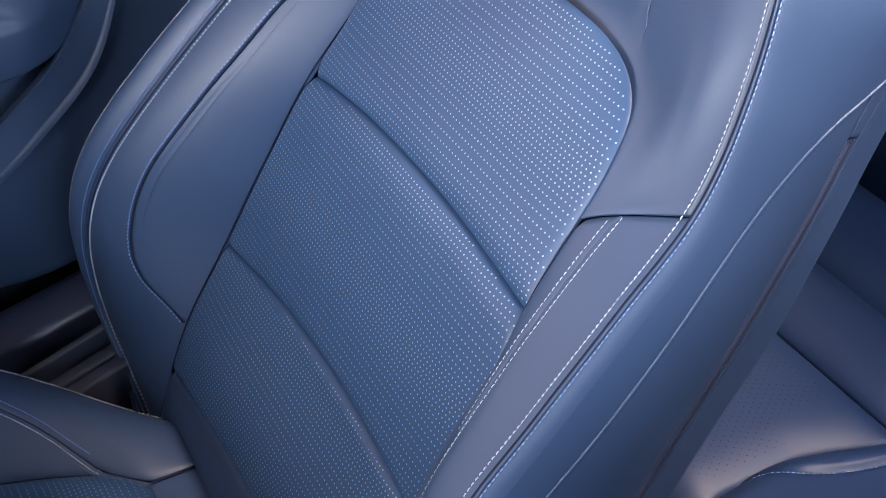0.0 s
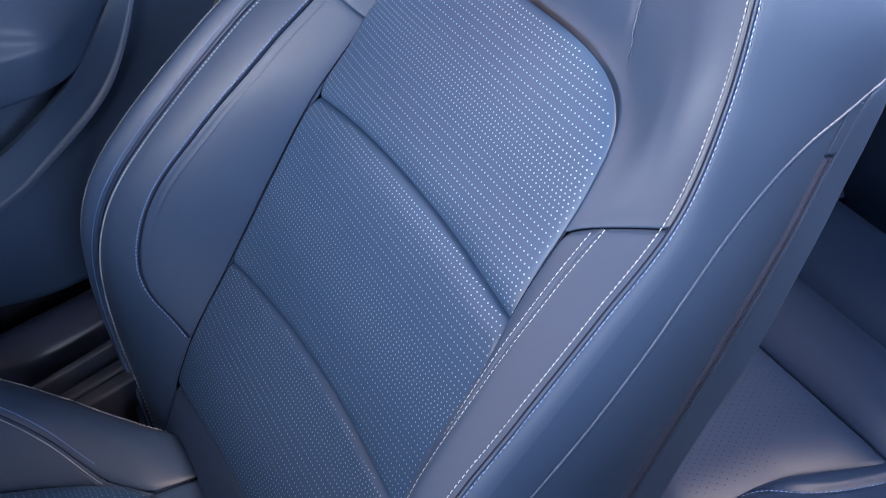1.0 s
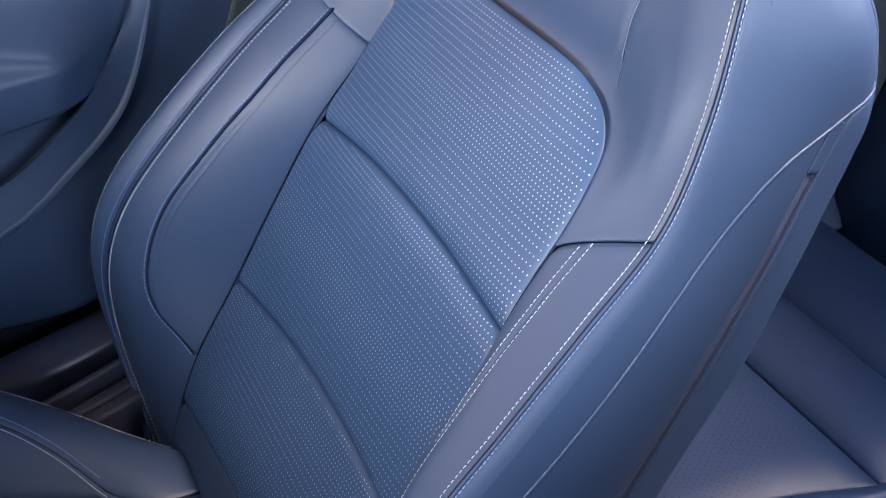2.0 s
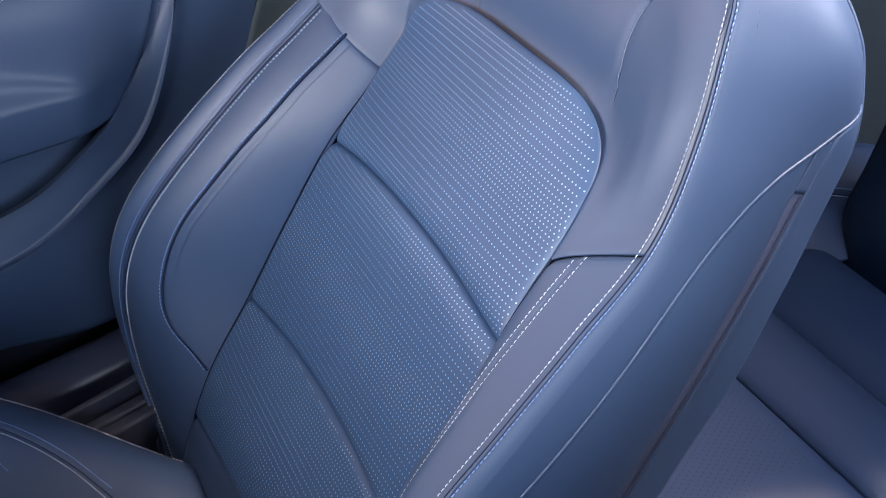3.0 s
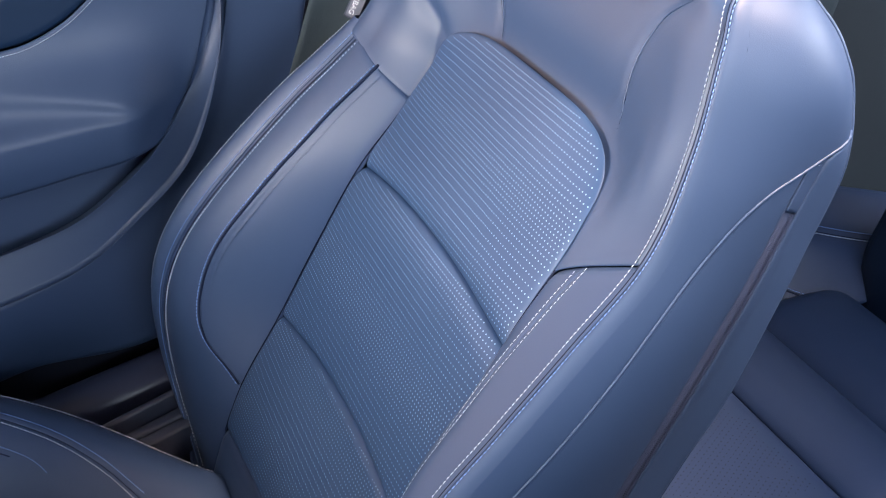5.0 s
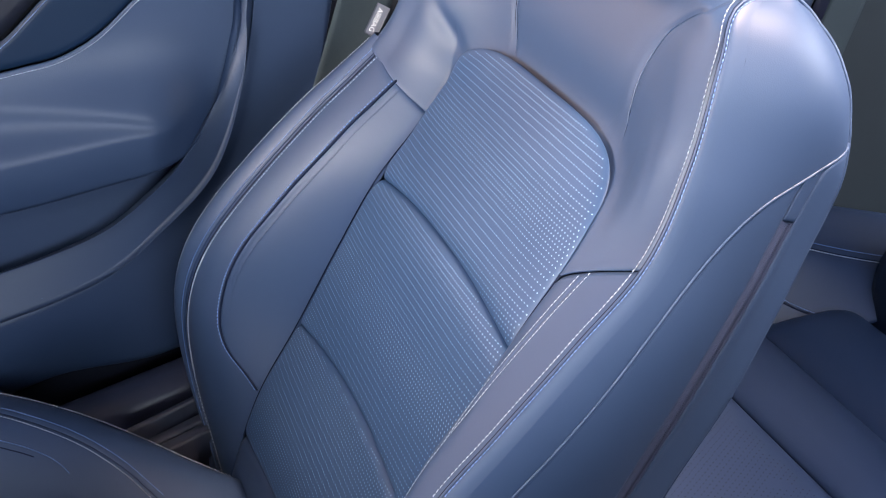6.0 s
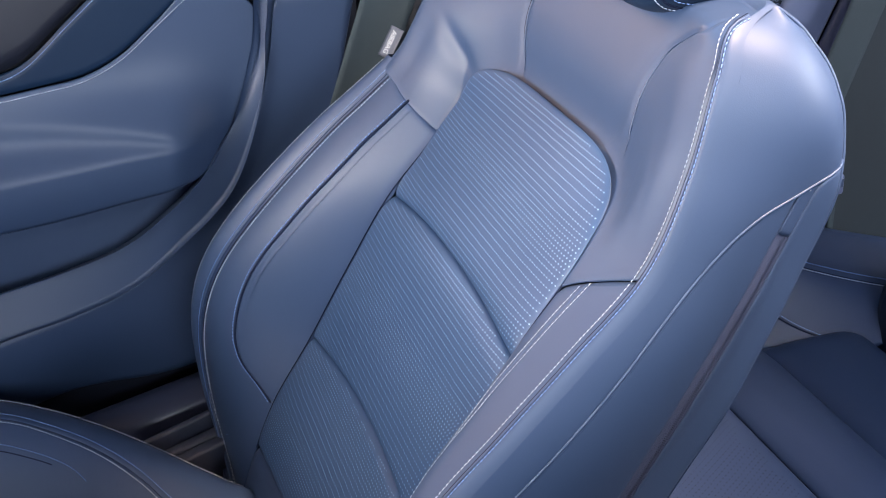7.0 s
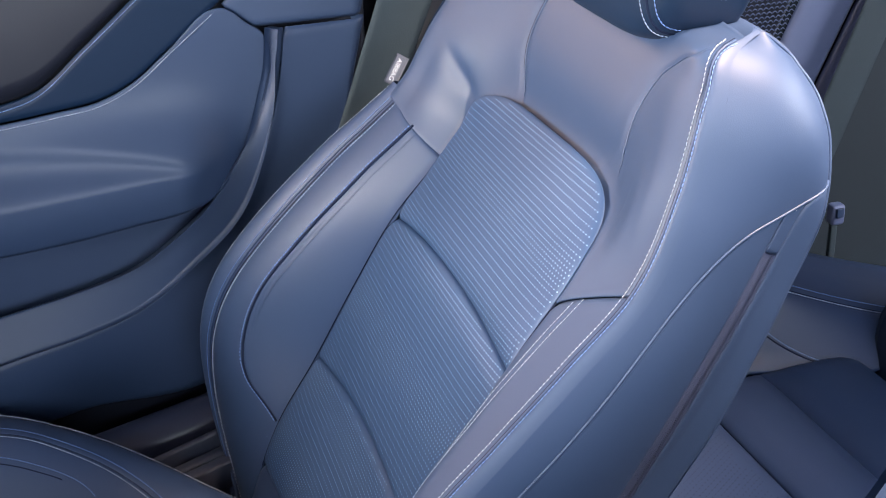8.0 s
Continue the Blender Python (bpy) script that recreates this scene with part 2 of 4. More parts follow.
def face_w(u, v):
    """The height of the backrest's face."""
    sg = -1 if u < 0 else 1
    a, ai, ac, cw = abs(u), inset_u(v), CREST_U[sg](v), CREST_W[sg](v)
    k = ease(0.40, 0.47, v)
    base = inset_w(v) + 0.05 * sg * min(a, ai) * (1 - k)
    if a <= ai:
        low = base
    else:
        b = min((a - ai) / (ac - ai), 1)
        low = base + (cw - base) * (1 - (1 - b) ** (2.1 if sg < 0 else 6.0 - 2.4 * ease(0.30, 0.40, v)))
    if k == 0:
        return low
    b = min(max((a - 0.08) / (ac - 0.08), 0), 1)
    high = inset_w(v) + (cw - inset_w(v)) * b * b * (3 - 2 * b)
    return low * (1 - k) + high * k


def on_face(u, v, lift=0.0):
    return back(u, v, face_w(u, v) + lift)


def face_normal(p):
    d = Vector(p) - BASE
    u, v, e = d.x, d.dot(VUP), 0.003
    a = on_face(u + e, v) - on_face(u - e, v)
    b = on_face(u, v + e) - on_face(u, v - e)
    return a.cross(b).normalized()


def pad(s, t, r=0.07):
    """Falls from 1 inside a panel to 0 at its rim."""
    d = min(s, 1 - s, t, 1 - t)
    x = min(d / r, 1.0)
    return 1 - (1 - x) ** 2


seat = thing("front_seat", "blue-grey leather car seat with perforated insert and contrast stitching", "car seat")


def rim_drop(d, r=0.006, deep=0.0045):
    """The roll of a padded panel down to its seam, at distance d from it."""
    x = 1 - min(max(d, 0) / r, 1)
    return deep * (1 - math.sqrt(1 - 0.985 * x * x))


def edge_dense(s):
    return 0.5 + 0.5 * math.sin(math.pi * (s - 0.5))


def insert_panel(low, high, low_r, low_deep, high_r, high_deep):
    def fn(s, t):
        s, t = edge_dense(s), edge_dense(t)
        u0 = (2 * s - 1)
        v = 0.0
        half = 0.155
        for _ in range(6):
            u = u0 * half
            v = low(u) + (high(u) - low(u)) * t
            half = insert_half(v)
        u = u0 * half
        edge = min(s, 1 - s) * 2 * half
        h = 0.003 * (1 - (1 - min(edge / 0.07, 1)) ** 2) - rim_drop(edge, 0.004, 0.003) - rim_drop(v - low(u), low_r, low_deep) - rim_drop(high(u) - v, high_r, high_deep)
        return back(u, v, face_w(u, v) + h + 0.001)
    return fn


def top_arc(u):
    x = min(abs(u) / 0.145, 0.999)
    return 0.35 + 0.103 * (1 - x ** 4) ** 0.25


def tops(u):
    return top_arc(u) if abs(u) < 0.1449 else 0.35


def upper_insert(s, t):
    """The top insert panel: rows narrow towards the rounded top."""
    s = edge_dense(s)
    if t < 0.35:
        v0 = 0.30 + 0.05 * (t / 0.35) ** 1.6
    else:
        v0 = 0.35 + 0.103 * math.sin(0.5 * math.pi * 0.994 * ((t - 0.35) / 0.65) ** 2) ** 0.5
    half = insert_half(v0)
    for _ in range(6):
        u = (2 * s - 1) * half
        p = pleat_1(u)
        v = p + (v0 - 0.30) * (0.453 - p) / 0.153
        half = insert_half(v)
    u = (2 * s - 1) * half
    edge = max(min(half - abs(u), tops(u) - v), 0)
    h = 0.0035 * (1 - (1 - min(edge / 0.06, 1)) ** 2) - rim_drop(edge, 0.010, 0.0022) - rim_drop(v - p, 0.020, 0.0062)
    return back(u, v, face_w(u, v) + h + 0.002 * ease(0.30, 0.40, v) + 0.001)


lower_fn = insert_panel(insert_bottom, pleat_2, 0.010, 0.004, 0.010, 0.0060)
middle_fn = insert_panel(pleat_2, pleat_1, 0.010, 0.0034, 0.018, 0.0075)
patch("insert_upper", upper_insert, 70, 90, INSERT, seat, "perforated blue leather insert panel", 0.007)
patch("insert_middle", middle_fn, 60, 60, INSERT, seat, "perforated blue leather insert panel", 0.01)
patch("insert_lower", lower_fn, 60, 60, INSERT, seat, "perforated blue leather insert panel", 0.01)


patch("insert_backing", lambda s, t: on_face((2 * s - 1) * inset_u(0.03 + 0.40 * t) * (1 - 0.12 * ease(0.8, 1.0, t)), 0.03 + 0.40 * t, -0.0055), 40, 50, INSERT, seat, "leather under the insert seams")
patch("backrest_lower", lambda s, t: on_face((2 * s - 1) * inset_u(-0.10 + (insert_bottom((2 * s - 1) * 0.188) + 0.10) * t), -0.10 + (insert_bottom((2 * s - 1) * 0.188) + 0.10) * t, 0.003 - 0.004 * bump1((1 - t) * 0.12, 0.004) - 0.003 * bump1(min(s, 1 - s) * 0.37, 0.004)), 40, 30, LEATHER, seat, "smooth leather strip under the insert", 0.01)


def bolster_u(side, v, b):
    return inset_u(v) + (CREST_U[side](v) - inset_u(v)) * b


def seam_top(b, side=-1):
    """The seam under the shoulder panel, from the insert out to the crest."""
    b = max(b, 0.0)
    return 0.373 + 0.027 * b ** 0.9 if side < 0 else 0.365 + 0.039 * b ** 0.8


def raised(v, b, side=-1):
    return v + (seam_top(b, side) - 0.373) * ease(0.25, 0.373, v)


def bolster_inner(side):
    foot = 0.080 if side < 0 else -0.11

    def fn(s, t):
        v = foot + (0.373 - foot) * t
        bc = border_b(v, side)
        s = edge_dense(s)
        b = bc * s
        vv = raised(v, b, side)
        a = bolster_u(side, vv, b)
        g = bc * 0.060
        h = -rim_drop((1 - s) * g, 0.0016, 0.0009) - rim_drop(s * g, 0.004, 0.003) - rim_drop(0.373 - v, 0.005, 0.0022) + 0.0006 * pad(s, t, 0.45)
        return back(side * a, vv, face_w(side * a, vv) + h)
    return fn


def bolster_outer(side):
    def fn(s, t):
        v = -0.11 + (0.373 + 0.11) * t
        bc = border_b(v, side)
        s = edge_dense(s)
        b = bc + (1 - bc) * s
        vv = raised(v, b, side)
        a = bolster_u(side, vv, b)
        h = -rim_drop(s * 0.05, 0.0016, 0.0009) - rim_drop((1 - s) * 0.05, 0.0030, 0.0018) - rim_drop(0.373 - v, 0.005, 0.0022) + 0.0006 * pad(s, t, 0.45)
        return back(side * a, vv, face_w(side * a, vv) + h)
    return fn


def edge_at(side, v, s):
    """The strip between the crest seam and the flank."""
    k = EDGE[side](v)
    if side < 0:
        return -CREST_U[-1](v) - k * s, CREST_W[-1](v) + 0.30 * k * math.sin(math.pi * s) - 0.08 * k * s * s
    return CREST_U[1](v) + k * s, CREST_W[1](v) + 0.16 * k * math.sin(math.pi * s) - 0.30 * k * s * s - 0.7 * k * s ** 4


def edge_strip(side):
    def fn(s, t):
        v = -0.11 + ((TOP - 0.002 if side > 0 else LEFT_END + 0.004) + 0.11) * t
        u, w = edge_at(side, v, s)
        w -= 0.0025 * bump1(s * EDGE[side](v), 0.002)
        return back(u, v, w)
    return fn


for side in (-1, 1):
    patch("bolster_panel", bolster_inner(side), 40, 90, LEATHER, seat, "", 0.008, side < 0)
    patch("bolster_border", bolster_outer(side), 40, 110, LEATHER, seat, "", 0.008, side < 0)
    patch("bolster_edge", edge_strip(side), 12, 100, LEATHER, seat, "", 0.0, side < 0)


# shoulder panel: from the insert's rounded top out to the crest and the top edge
seam_left = spline([(0.450, -0.070), (0.470, -0.083), (0.491, -0.091), (0.534, -0.095), (0.575, -0.088)])
seam_right = spline([(0.440, 0.112), (0.468, 0.105), (0.493, 0.101), (0.520, 0.106), (0.535, 0.116), (0.547, 0.137), (0.556, 0.160)])


def shoulder_h(u, v, s, a, sg):
    """The padding of the shoulder panel over the plain face: a trough round the insert, swells beyond it."""
    h = -rim_drop(s * 0.1, 0.005, 0.0008) - 0.003 * bump1((1 - s) * 0.08, 0.003) * ease(0.4, 0.6, a)
    near = bump1(s - 0.13, 0.15)
    h += 0.006 * ease(0.10, 0.5, s) * (1 - ease(0.6, 1.0, s)) * (1 - ease(0.70, 0.98, a))
    h -= 0.0060 * near * (1 - ease(0.42, 0.66, a))
    d = (u + 0.152) * 0.80 - (v - 0.444) * 0.60
    e = (u + 0.152) * 0.60 + (v - 0.444) * 0.80
    h -= 0.0045 * math.exp(-(e / 0.008) ** 2) * math.exp(-(d / 0.022) ** 2)
    for line, c in ((seam_left(v), -1), (seam_right(v), 1)):
        if v > 0.447:
            h -= 0.0018 * bump1(u - line, 0.0045) * ease(0.447, 0.47, v)
    return h


def shoulder(s, t):
    """t runs from one bolster over the top to the other, s from the insert outwards."""
    x = 2 * t - 1
    sg = -1 if x < 0 else 1
    a = abs(x)
    foot, rim, hem = (0.374, 0.402, 1.0) if sg < 0 else (0.366, 0.4045, 0.0)
    if a > 0.5:
        k = (a - 0.5) / 0.5
        v = 0.4518 - (0.4518 - foot) * k ** 0.8
        inner = (insert_half(v), v)
        vo = 0.575 - (0.575 - rim) * k ** 1.1
        outer = (CREST_U[sg](vo) + hem * EDGE[sg](vo), vo)
    else:
        k = a / 0.5
        u = 0.0785 * k
        inner = (u, tops(u))
        outer = ((CREST_U[sg](0.575) + hem * EDGE[sg](0.575)) * k, 0.581 - 0.006 * k ** 4)
    f = s * 1.12 - 0.12
    u = inner[0] + (outer[0] - inner[0]) * f
    v = inner[1] + (outer[1] - inner[1]) * f
    if sg > 0 and a > 0.9:
        b = min(max((u - inset_u(v)) / (CREST_U[1](v) - inset_u(v)), 0), 1)
        v += (seam_top(b, 1) + 0.0005 - (foot + (rim - foot) * f)) * ease(0.9, 1.0, a)
    h = shoulder_h(sg * u, v, s, a, sg)
    drop = 0.02 * ease(0.80, 1.0, s) ** 2 * (1 - ease(0.42, 0.62, a))
    if sg < 0:
        h += 0.006 * math.sin(math.pi * ease(0.55, 1.0, s)) * ease(0.62, 0.9, a) - 0.010 * ease(0.9, 1.0, s) ** 2 * ease(0.5, 0.8, a)
    h -= rim_drop((1 - a) * 0.16, 0.004, 0.0014)
    return back(sg * u, v, face_w(sg * u, v) + h - drop)


patch("shoulder_panel", shoulder, 80, 420, LEATHER, seat, "smooth blue-grey leather shoulder panel", 0.008, True)


def shoulder_index():
    """The panel as a height over (u, v), for the beads sewn on it."""
    rows = [(p - BASE) for p in (Vector(shoulder(i / 70, 0.12 + 0.76 * j / 260)) for i in range(71) for j in range(261))]
    grid = np.array([(d.x, d.dot(VUP), d.dot(WOUT)) for d in rows])

    def height(u, v):
        d = (grid[:, 0] - u) ** 2 + (grid[:, 1] - v) ** 2
        k = np.argpartition(d, 6)[:6]
        wt = 1 / (d[k] + 1e-8)
        return float((grid[k, 2] * wt).sum() / wt.sum())
    return height


shoulder_w = shoulder_index()
for line, v0, v1 in ((seam_left, 0.4525, 0.572), (seam_right, 0.455, 0.555)):
    vs = [v0 + (v1 - v0) * i / 70 for i in range(71)]
    tube("shoulder_bead", [back(line(v), v, shoulder_w(line(v), v) + 0.0001) for v in vs], 0.0009, LEATHER, seat, "raised sewn leather bead", up=tuple(WOUT), taper=14)
    if line is seam_left:
        tube("shoulder_seam", [back(line(v) - 0.0019, v, shoulder_w(line(v) - 0.0019, v) - 0.0002) for v in vs], 0.00042, SEAM_SHADE, seat, "dark cord for the shade in a seam", up=tuple(WOUT), taper=20)


def front_w(side, v):
    return edge_at(side, v, 1.0)[1]


ROUND = np.array([(v, rear_w(v)) for v in [0.46 + 0.127 * i / 900 for i in range(901)]] + [(TOP, -0.018 + 0.0005 * i) for i in range(21)])


def round_off(v, w):
    """How far the flank turns in towards the rounded top and rear corner."""
    if v < 0.47:
        return 0.0
    d = float(np.sqrt(((ROUND - (v, w)) ** 2).sum(1).min()))
    return 0.010 * max(0.0, 1 - d / 0.024) ** 2 * ease(0.49, 0.545, v)


def flank_u(side, v, w):
    vv = min(v, TOP)
    wf, wr = front_w(side, vv), rear_w(vv)
    e = min(max((wf - w) / max(wf - wr, 0.004), 0), 1)
    base = abs(edge_at(side, vv, 1.0)[0])
    k = 1 - ease(0.44, 0.585, v)
    return base + 0.007 * math.sin(math.pi * min(e * 1.3, 1)) * k - (base - 0.196) * e ** 1.5 * k - 0.006 * ease(0.93, 1.0, e) ** 2 * k + 0.010 * math.sin(math.pi * e) * (1 - k) - round_off(v, w)


def flank(side, w0, w1, v0, v1, first=0.001, last=0.001, up=0.0):
    """A piece of the flank between two lines w0(v) and w1(v)."""
    def fn(s, t):
        v, s = v0 + (v1 - v0) * t, edge_dense(s)
        w = w0(v) + (w1(v) - w0(v)) * s
        g = abs(w1(v) - w0(v))
        h = rim_drop(s * g, 0.0035, first) + rim_drop((1 - s) * g, 0.0035, last) - up * min(1, g / 0.01)
        return back(side * (flank_u(side, v, w) - h), v, w)
    return fn


PIPE_END = 0.521
pipe_w = spline([(-0.12, -0.05), (0.0, 0.0), (0.10, 0.042), (0.20, 0.037), (0.257, 0.0135), (0.30, -0.0025), (0.34, -0.0145), (0.38, -0.0235), (0.41, -0.0300), (0.435, -0.0365), (0.458, -0.0455), (0.474, -0.056), (0.486, -0.068), (0.497, -0.080), (0.508, -0.0915), (0.516, -0.0995), (0.524, -0.106)])
zip_w = spline([(-0.12, -0.075), (0.25, -0.077), (0.312, -0.080), (0.375, -0.082), (0.4375, -0.084), (0.5, -0.083)])


def pipe(v):
    return max(pipe_w(v), rear_w(v) + 0.0005) if v < PIPE_END else rear_w(v)


def zip_line(v):
    return max(min(zip_w(v) + 0.009, pipe(v)), rear_w(v))


for side in (-1, 1):
    patch("flank_upper", flank(side, lambda v: front_w(side, v), pipe, -0.11, TOP - 0.001, 0.0, 0.0008), 40, 120, LEATHER, seat, "", 0.0, side < 0)
    patch("flank_lower", flank(side, pipe, zip_line, -0.11, 0.4935, 0.0008, 0.0016), 24, 90, LEATHER, seat, "", 0.004, side < 0)
    patch("flank_rear", flank(side, lambda v: max(min(zip_w(v) - 0.0042, pipe(v)), rear_w(v)), rear_w, -0.11, PIPE_END, 0.0020, 0.0006, 0.0008), 24, 90, LEATHER, seat, "", 0.004, side < 0)


# cap over the top and plain back
def cap_edge(t):
    """The line where the flank passes into the top: height, depth and half width."""
    if t < 0.25:
        v = 0.572 + (TOP - 0.0012 - 0.572) * math.sin(t / 0.25 * math.pi / 2)
        return v, front_w(1, v), flank_u(1, v, front_w(1, v)) - 0.0005
    v = TOP - 0.0012 - (TOP - 0.50) * ((t - 0.25) / 0.75) ** 1.6
    return v, rear_w(v), flank_u(1, v, rear_w(v)) + 0.0009


def cap(s, t):
    x = 2 * s - 1
    v, w, half = cap_edge(t)
    mid_w, mid_v = -0.034 - 0.075 * t, 0.578 + 0.010 * math.sin(math.pi * min(t * 1.2, 1)) - 0.06 * ease(0.4, 1.0, t)
    k = abs(x) ** 5
    return back(x * half, v * k + mid_v * (1 - k), w * k + mid_w * (1 - k))


patch("top_cap", cap, 60, 120, LEATHER, seat, "")
for side in (-1, 1):
    tube("top_piping", [back(side * (h - 0.0004), v, w) for v, w, h in [cap_edge(0.27 + 0.73 * i / 160) for i in range(161)]], 0.0013, LEATHER, seat, "raised leather piping", up=(1, 0, 0))


def shell(s, t):
    v = -0.11 + 0.65 * t
    x = 2 * s - 1
    return back(x * 0.19, v, rear_w(v) - 0.012 * (1 - x * x))


patch("back_shell", shell, 20, 40, PLASTIC, seat, "dark plastic seat back shell", 0.0, True)

# cords and stitches on the backrest
def side_line(side, f, v0, v1, n=80):
    return [f(side, v0 + (v1 - v0) * i / n) for i in range(n + 1)]


def border_pt(side, v, off, lift=0.0004):
    b = border_b(v, side) + off
    vv = raised(v, b, side)
    return on_face(side * bolster_u(side, vv, b), vv, lift)


def edge_pt(side, v, s):
    u, w = edge_at(side, v, s)
    return back(u, v, w + 0.0003)


for side in (-1, 1):
    out = Vector((side, 0, 0))
    # seam between the bolster's panel and its border
    if side < 0:
        stitches("border_stitching", side_line(side, lambda sd, v: border_pt(sd, v, 0.026), 0.0785, 0.373, 120), face_normal, BLUE_THREAD, seat, "blue thread stitching", r=0.00058)
        tube("border_seam", side_line(side, lambda sd, v: border_pt(sd, v, 0.004, 0.0002), 0.0790, 0.373, 120), 0.0010, SEAM_SHADE, seat, "dark cord for the shade in a seam", up=tuple(WOUT))
    else:
        for off in (0.055, -0.055):
            stitches("border_stitching", side_line(side, lambda sd, v: border_pt(sd, v, off, 0.0001), -0.05, 0.373, 140), face_normal, WHITE_THREAD, seat, "white thread stitching", r=0.00032)
    # crest seam with a row on either side
    end = 0.574 if side > 0 else LEFT_END
    stitches("crest_stitching", side_line(side, lambda sd, v: on_face(sd * (CREST_U[sd](v) - (0.0048 if sd > 0 else 0.0052)), v, 0.0002), -0.10, end, 160), face_normal, WHITE_THREAD, seat, "white thread stitching", r=0.00066 if side < 0 else 0.00040)
    stitches("crest_stitching", side_line(side, lambda sd, v: edge_pt(sd, v, min(0.0042 / EDGE[sd](v), 0.95)), -0.10, end, 160), out + WOUT, BLUE_THREAD, seat, "blue thread stitching", r=0.00042)
    tube("crest_bead", side_line(side, lambda sd, v: edge_pt(sd, v, min(0.0022 / EDGE[sd](v), 0.5)), -0.10, end, 120), 0.0009, LEATHER, seat, "raised sewn leather bead", up=(1, 0, 0))
    tube("crest_seam", side_line(side, lambda sd, v: on_face(sd * (CREST_U[sd](v) - 0.0002), v, -0.0004), -0.10, end, 120), 0.0011, SEAM_SHADE, seat, "dark cord for the shade in a seam", up=(1, 0, 0))
    # seam where the insert meets the bolster, its shade painted by a dark cord
    tube("insert_seam", side_line(side, lambda sd, v: on_face(sd * (inset_u(v) + 0.0006), v, -0.0006), 0.03, 0.368, 100), 0.0006, SEAM_SHADE, seat, "dark cord for the shade in a seam", up=(1, 0, 0))
    # piping down the flank; dark dashes on its lower side paint its shadow
    tube("flank_piping", side_line(side, lambda sd, v: back(sd * (flank_u(sd, v, pipe(v)) - 0.0004), v, pipe(v)), -0.10, PIPE_END, 160), 0.0012, LEATHER, seat, "raised leather piping", up=(1, 0, 0))
    if side < 0:
        stitches("edge_stitching", side_line(side, lambda sd, v: edge_pt(sd, v, 0.70), -0.10, LEFT_END, 120), out * 0.3 + WOUT, WHITE_THREAD, seat, "white thread stitching", r=0.00046, lift=0.0002)
    else:
        stitches("piping_stitching", side_line(side, lambda sd, v: back(sd * (flank_u(sd, v, pipe(v) - 0.0022) - 0.0004), v, pipe(v) - 0.0022), -0.10, 0.47, 160), out, SEAM_SHADE, seat, "dark dashes painted as the piping's shadow", r=0.00030, lift=0.0)
    tube("rear_piping", side_line(side, lambda sd, v: back(sd * (flank_u(sd, v, rear_w(v)) + 0.0004), v, rear_w(v)), -0.10, 0.525, 120), 0.0013, LEATHER, seat, "raised leather piping", up=(1, 0, 0))


# zip in the flank
def zip_strip(s, t):
    v = -0.10 + 0.571 * t
    w = zip_w(v) + 0.0105 - 0.017 * s
    return back(flank_u(1, v, w) - 0.0009, v, w)


zipper = patch("zip_tape", zip_strip, 6, 60, ZIP, seat, "ribbed grey zip tape", 0.0, True)


def zip_flap(s, t):
    """A sewn leather tab that closes the zip below the piping."""
    v = 0.4635 + (0.0400 - 0.008 * (1 - s)) * t
    w = zip_w(v) + 0.0092 - 0.0136 * s
    w = min(w, pipe(v))
    d = min(s, 1 - s) * 0.0136
    return back(flank_u(1, v, w) + 0.0003 - rim_drop(d, 0.0018, 0.0014) - rim_drop(t * 0.036, 0.003, 0.0012), v, w)


patch("zip_flap", zip_flap, 20, 20, LEATHER, zipper, "small sewn leather tab", 0.002)


def zip_ribs():
    """The fine crosswise ribs of the woven tape."""
    verts, faces = [], []
    v = -0.10
    while v < 0.462:
        for w0, w1 in ((0.0088, 0.0024), (-0.0024, -0.0040)):
            base = len(verts)
            for dv, h in ((0.0, 0.0), (0.0006, 0.00005), (0.0012, 0.0)):
                for w in (w0, w1):
                    ww = zip_w(v) + w
                    verts.append(back(flank_u(1, v, ww) - 0.0009 + h, v + dv, ww))
            faces += [(base, base + 1, base + 3, base + 2), (base + 2, base + 3, base + 5, base + 4)]
        v += 0.0017
    return mesh_object("zip_rib", verts, faces, ZIP, zipper, "", False, "stuff")


zip_ribs()


def zip_teeth():
    verts, faces = [], []
    v = -0.10
    while v < 0.463:
        for sg in (-1, 1):
            w = zip_w(v) + sg * 0.0011
            vv = v + (0.0007 if sg > 0 else 0)
            c = back(flank_u(1, vv, w) - 0.0007, vv, w)
            base = len(verts)
            for a in (-1, 1):
                for b in (-1, 1):
                    for d in (-1, 1):
                        verts.append(c + VUP * (0.00042 * a) + WOUT * (0.0008 * b) + Vector((0.00022 * d, 0, 0)))
            for q in ((0, 1, 3, 2), (4, 6, 7, 5), (0, 4, 5, 1), (2, 3, 7, 6), (0, 2, 6, 4), (1, 5, 7, 3)):
                faces.append(tuple(base + k for k in q))
        v += 0.0015
    return mesh_object("zip_teeth", verts, faces, ZIP_TOOTH, zipper, "", False, "stuff")


zip_teeth()
tube("zip_slit", [back(flank_u(1, v, zip_w(v)) - 0.0006, v, zip_w(v)) for v in [-0.10 + 0.563 * i / 80 for i in range(81)]], 0.00030, SEAM_SHADE, zipper, "dark slit between the teeth", sides=6, up=(1, 0, 0))


# perforations: staggered rows, close together and far apart by turns
row_phase = spline([(-0.5, -9.2), (0.0, -1.94), (0.075, -1.0), (0.155, 0.0), (0.235, 1.0), (0.315, 2.0), (0.384, 3.0), (0.455, 4.0)])


def row_places(v0, v1):
    v, out = v0, []
    while v < v1:
        out.append(v)
        v += 0.00425 - 0.00105 * math.cos(2 * math.pi * row_phase(v))
    return out


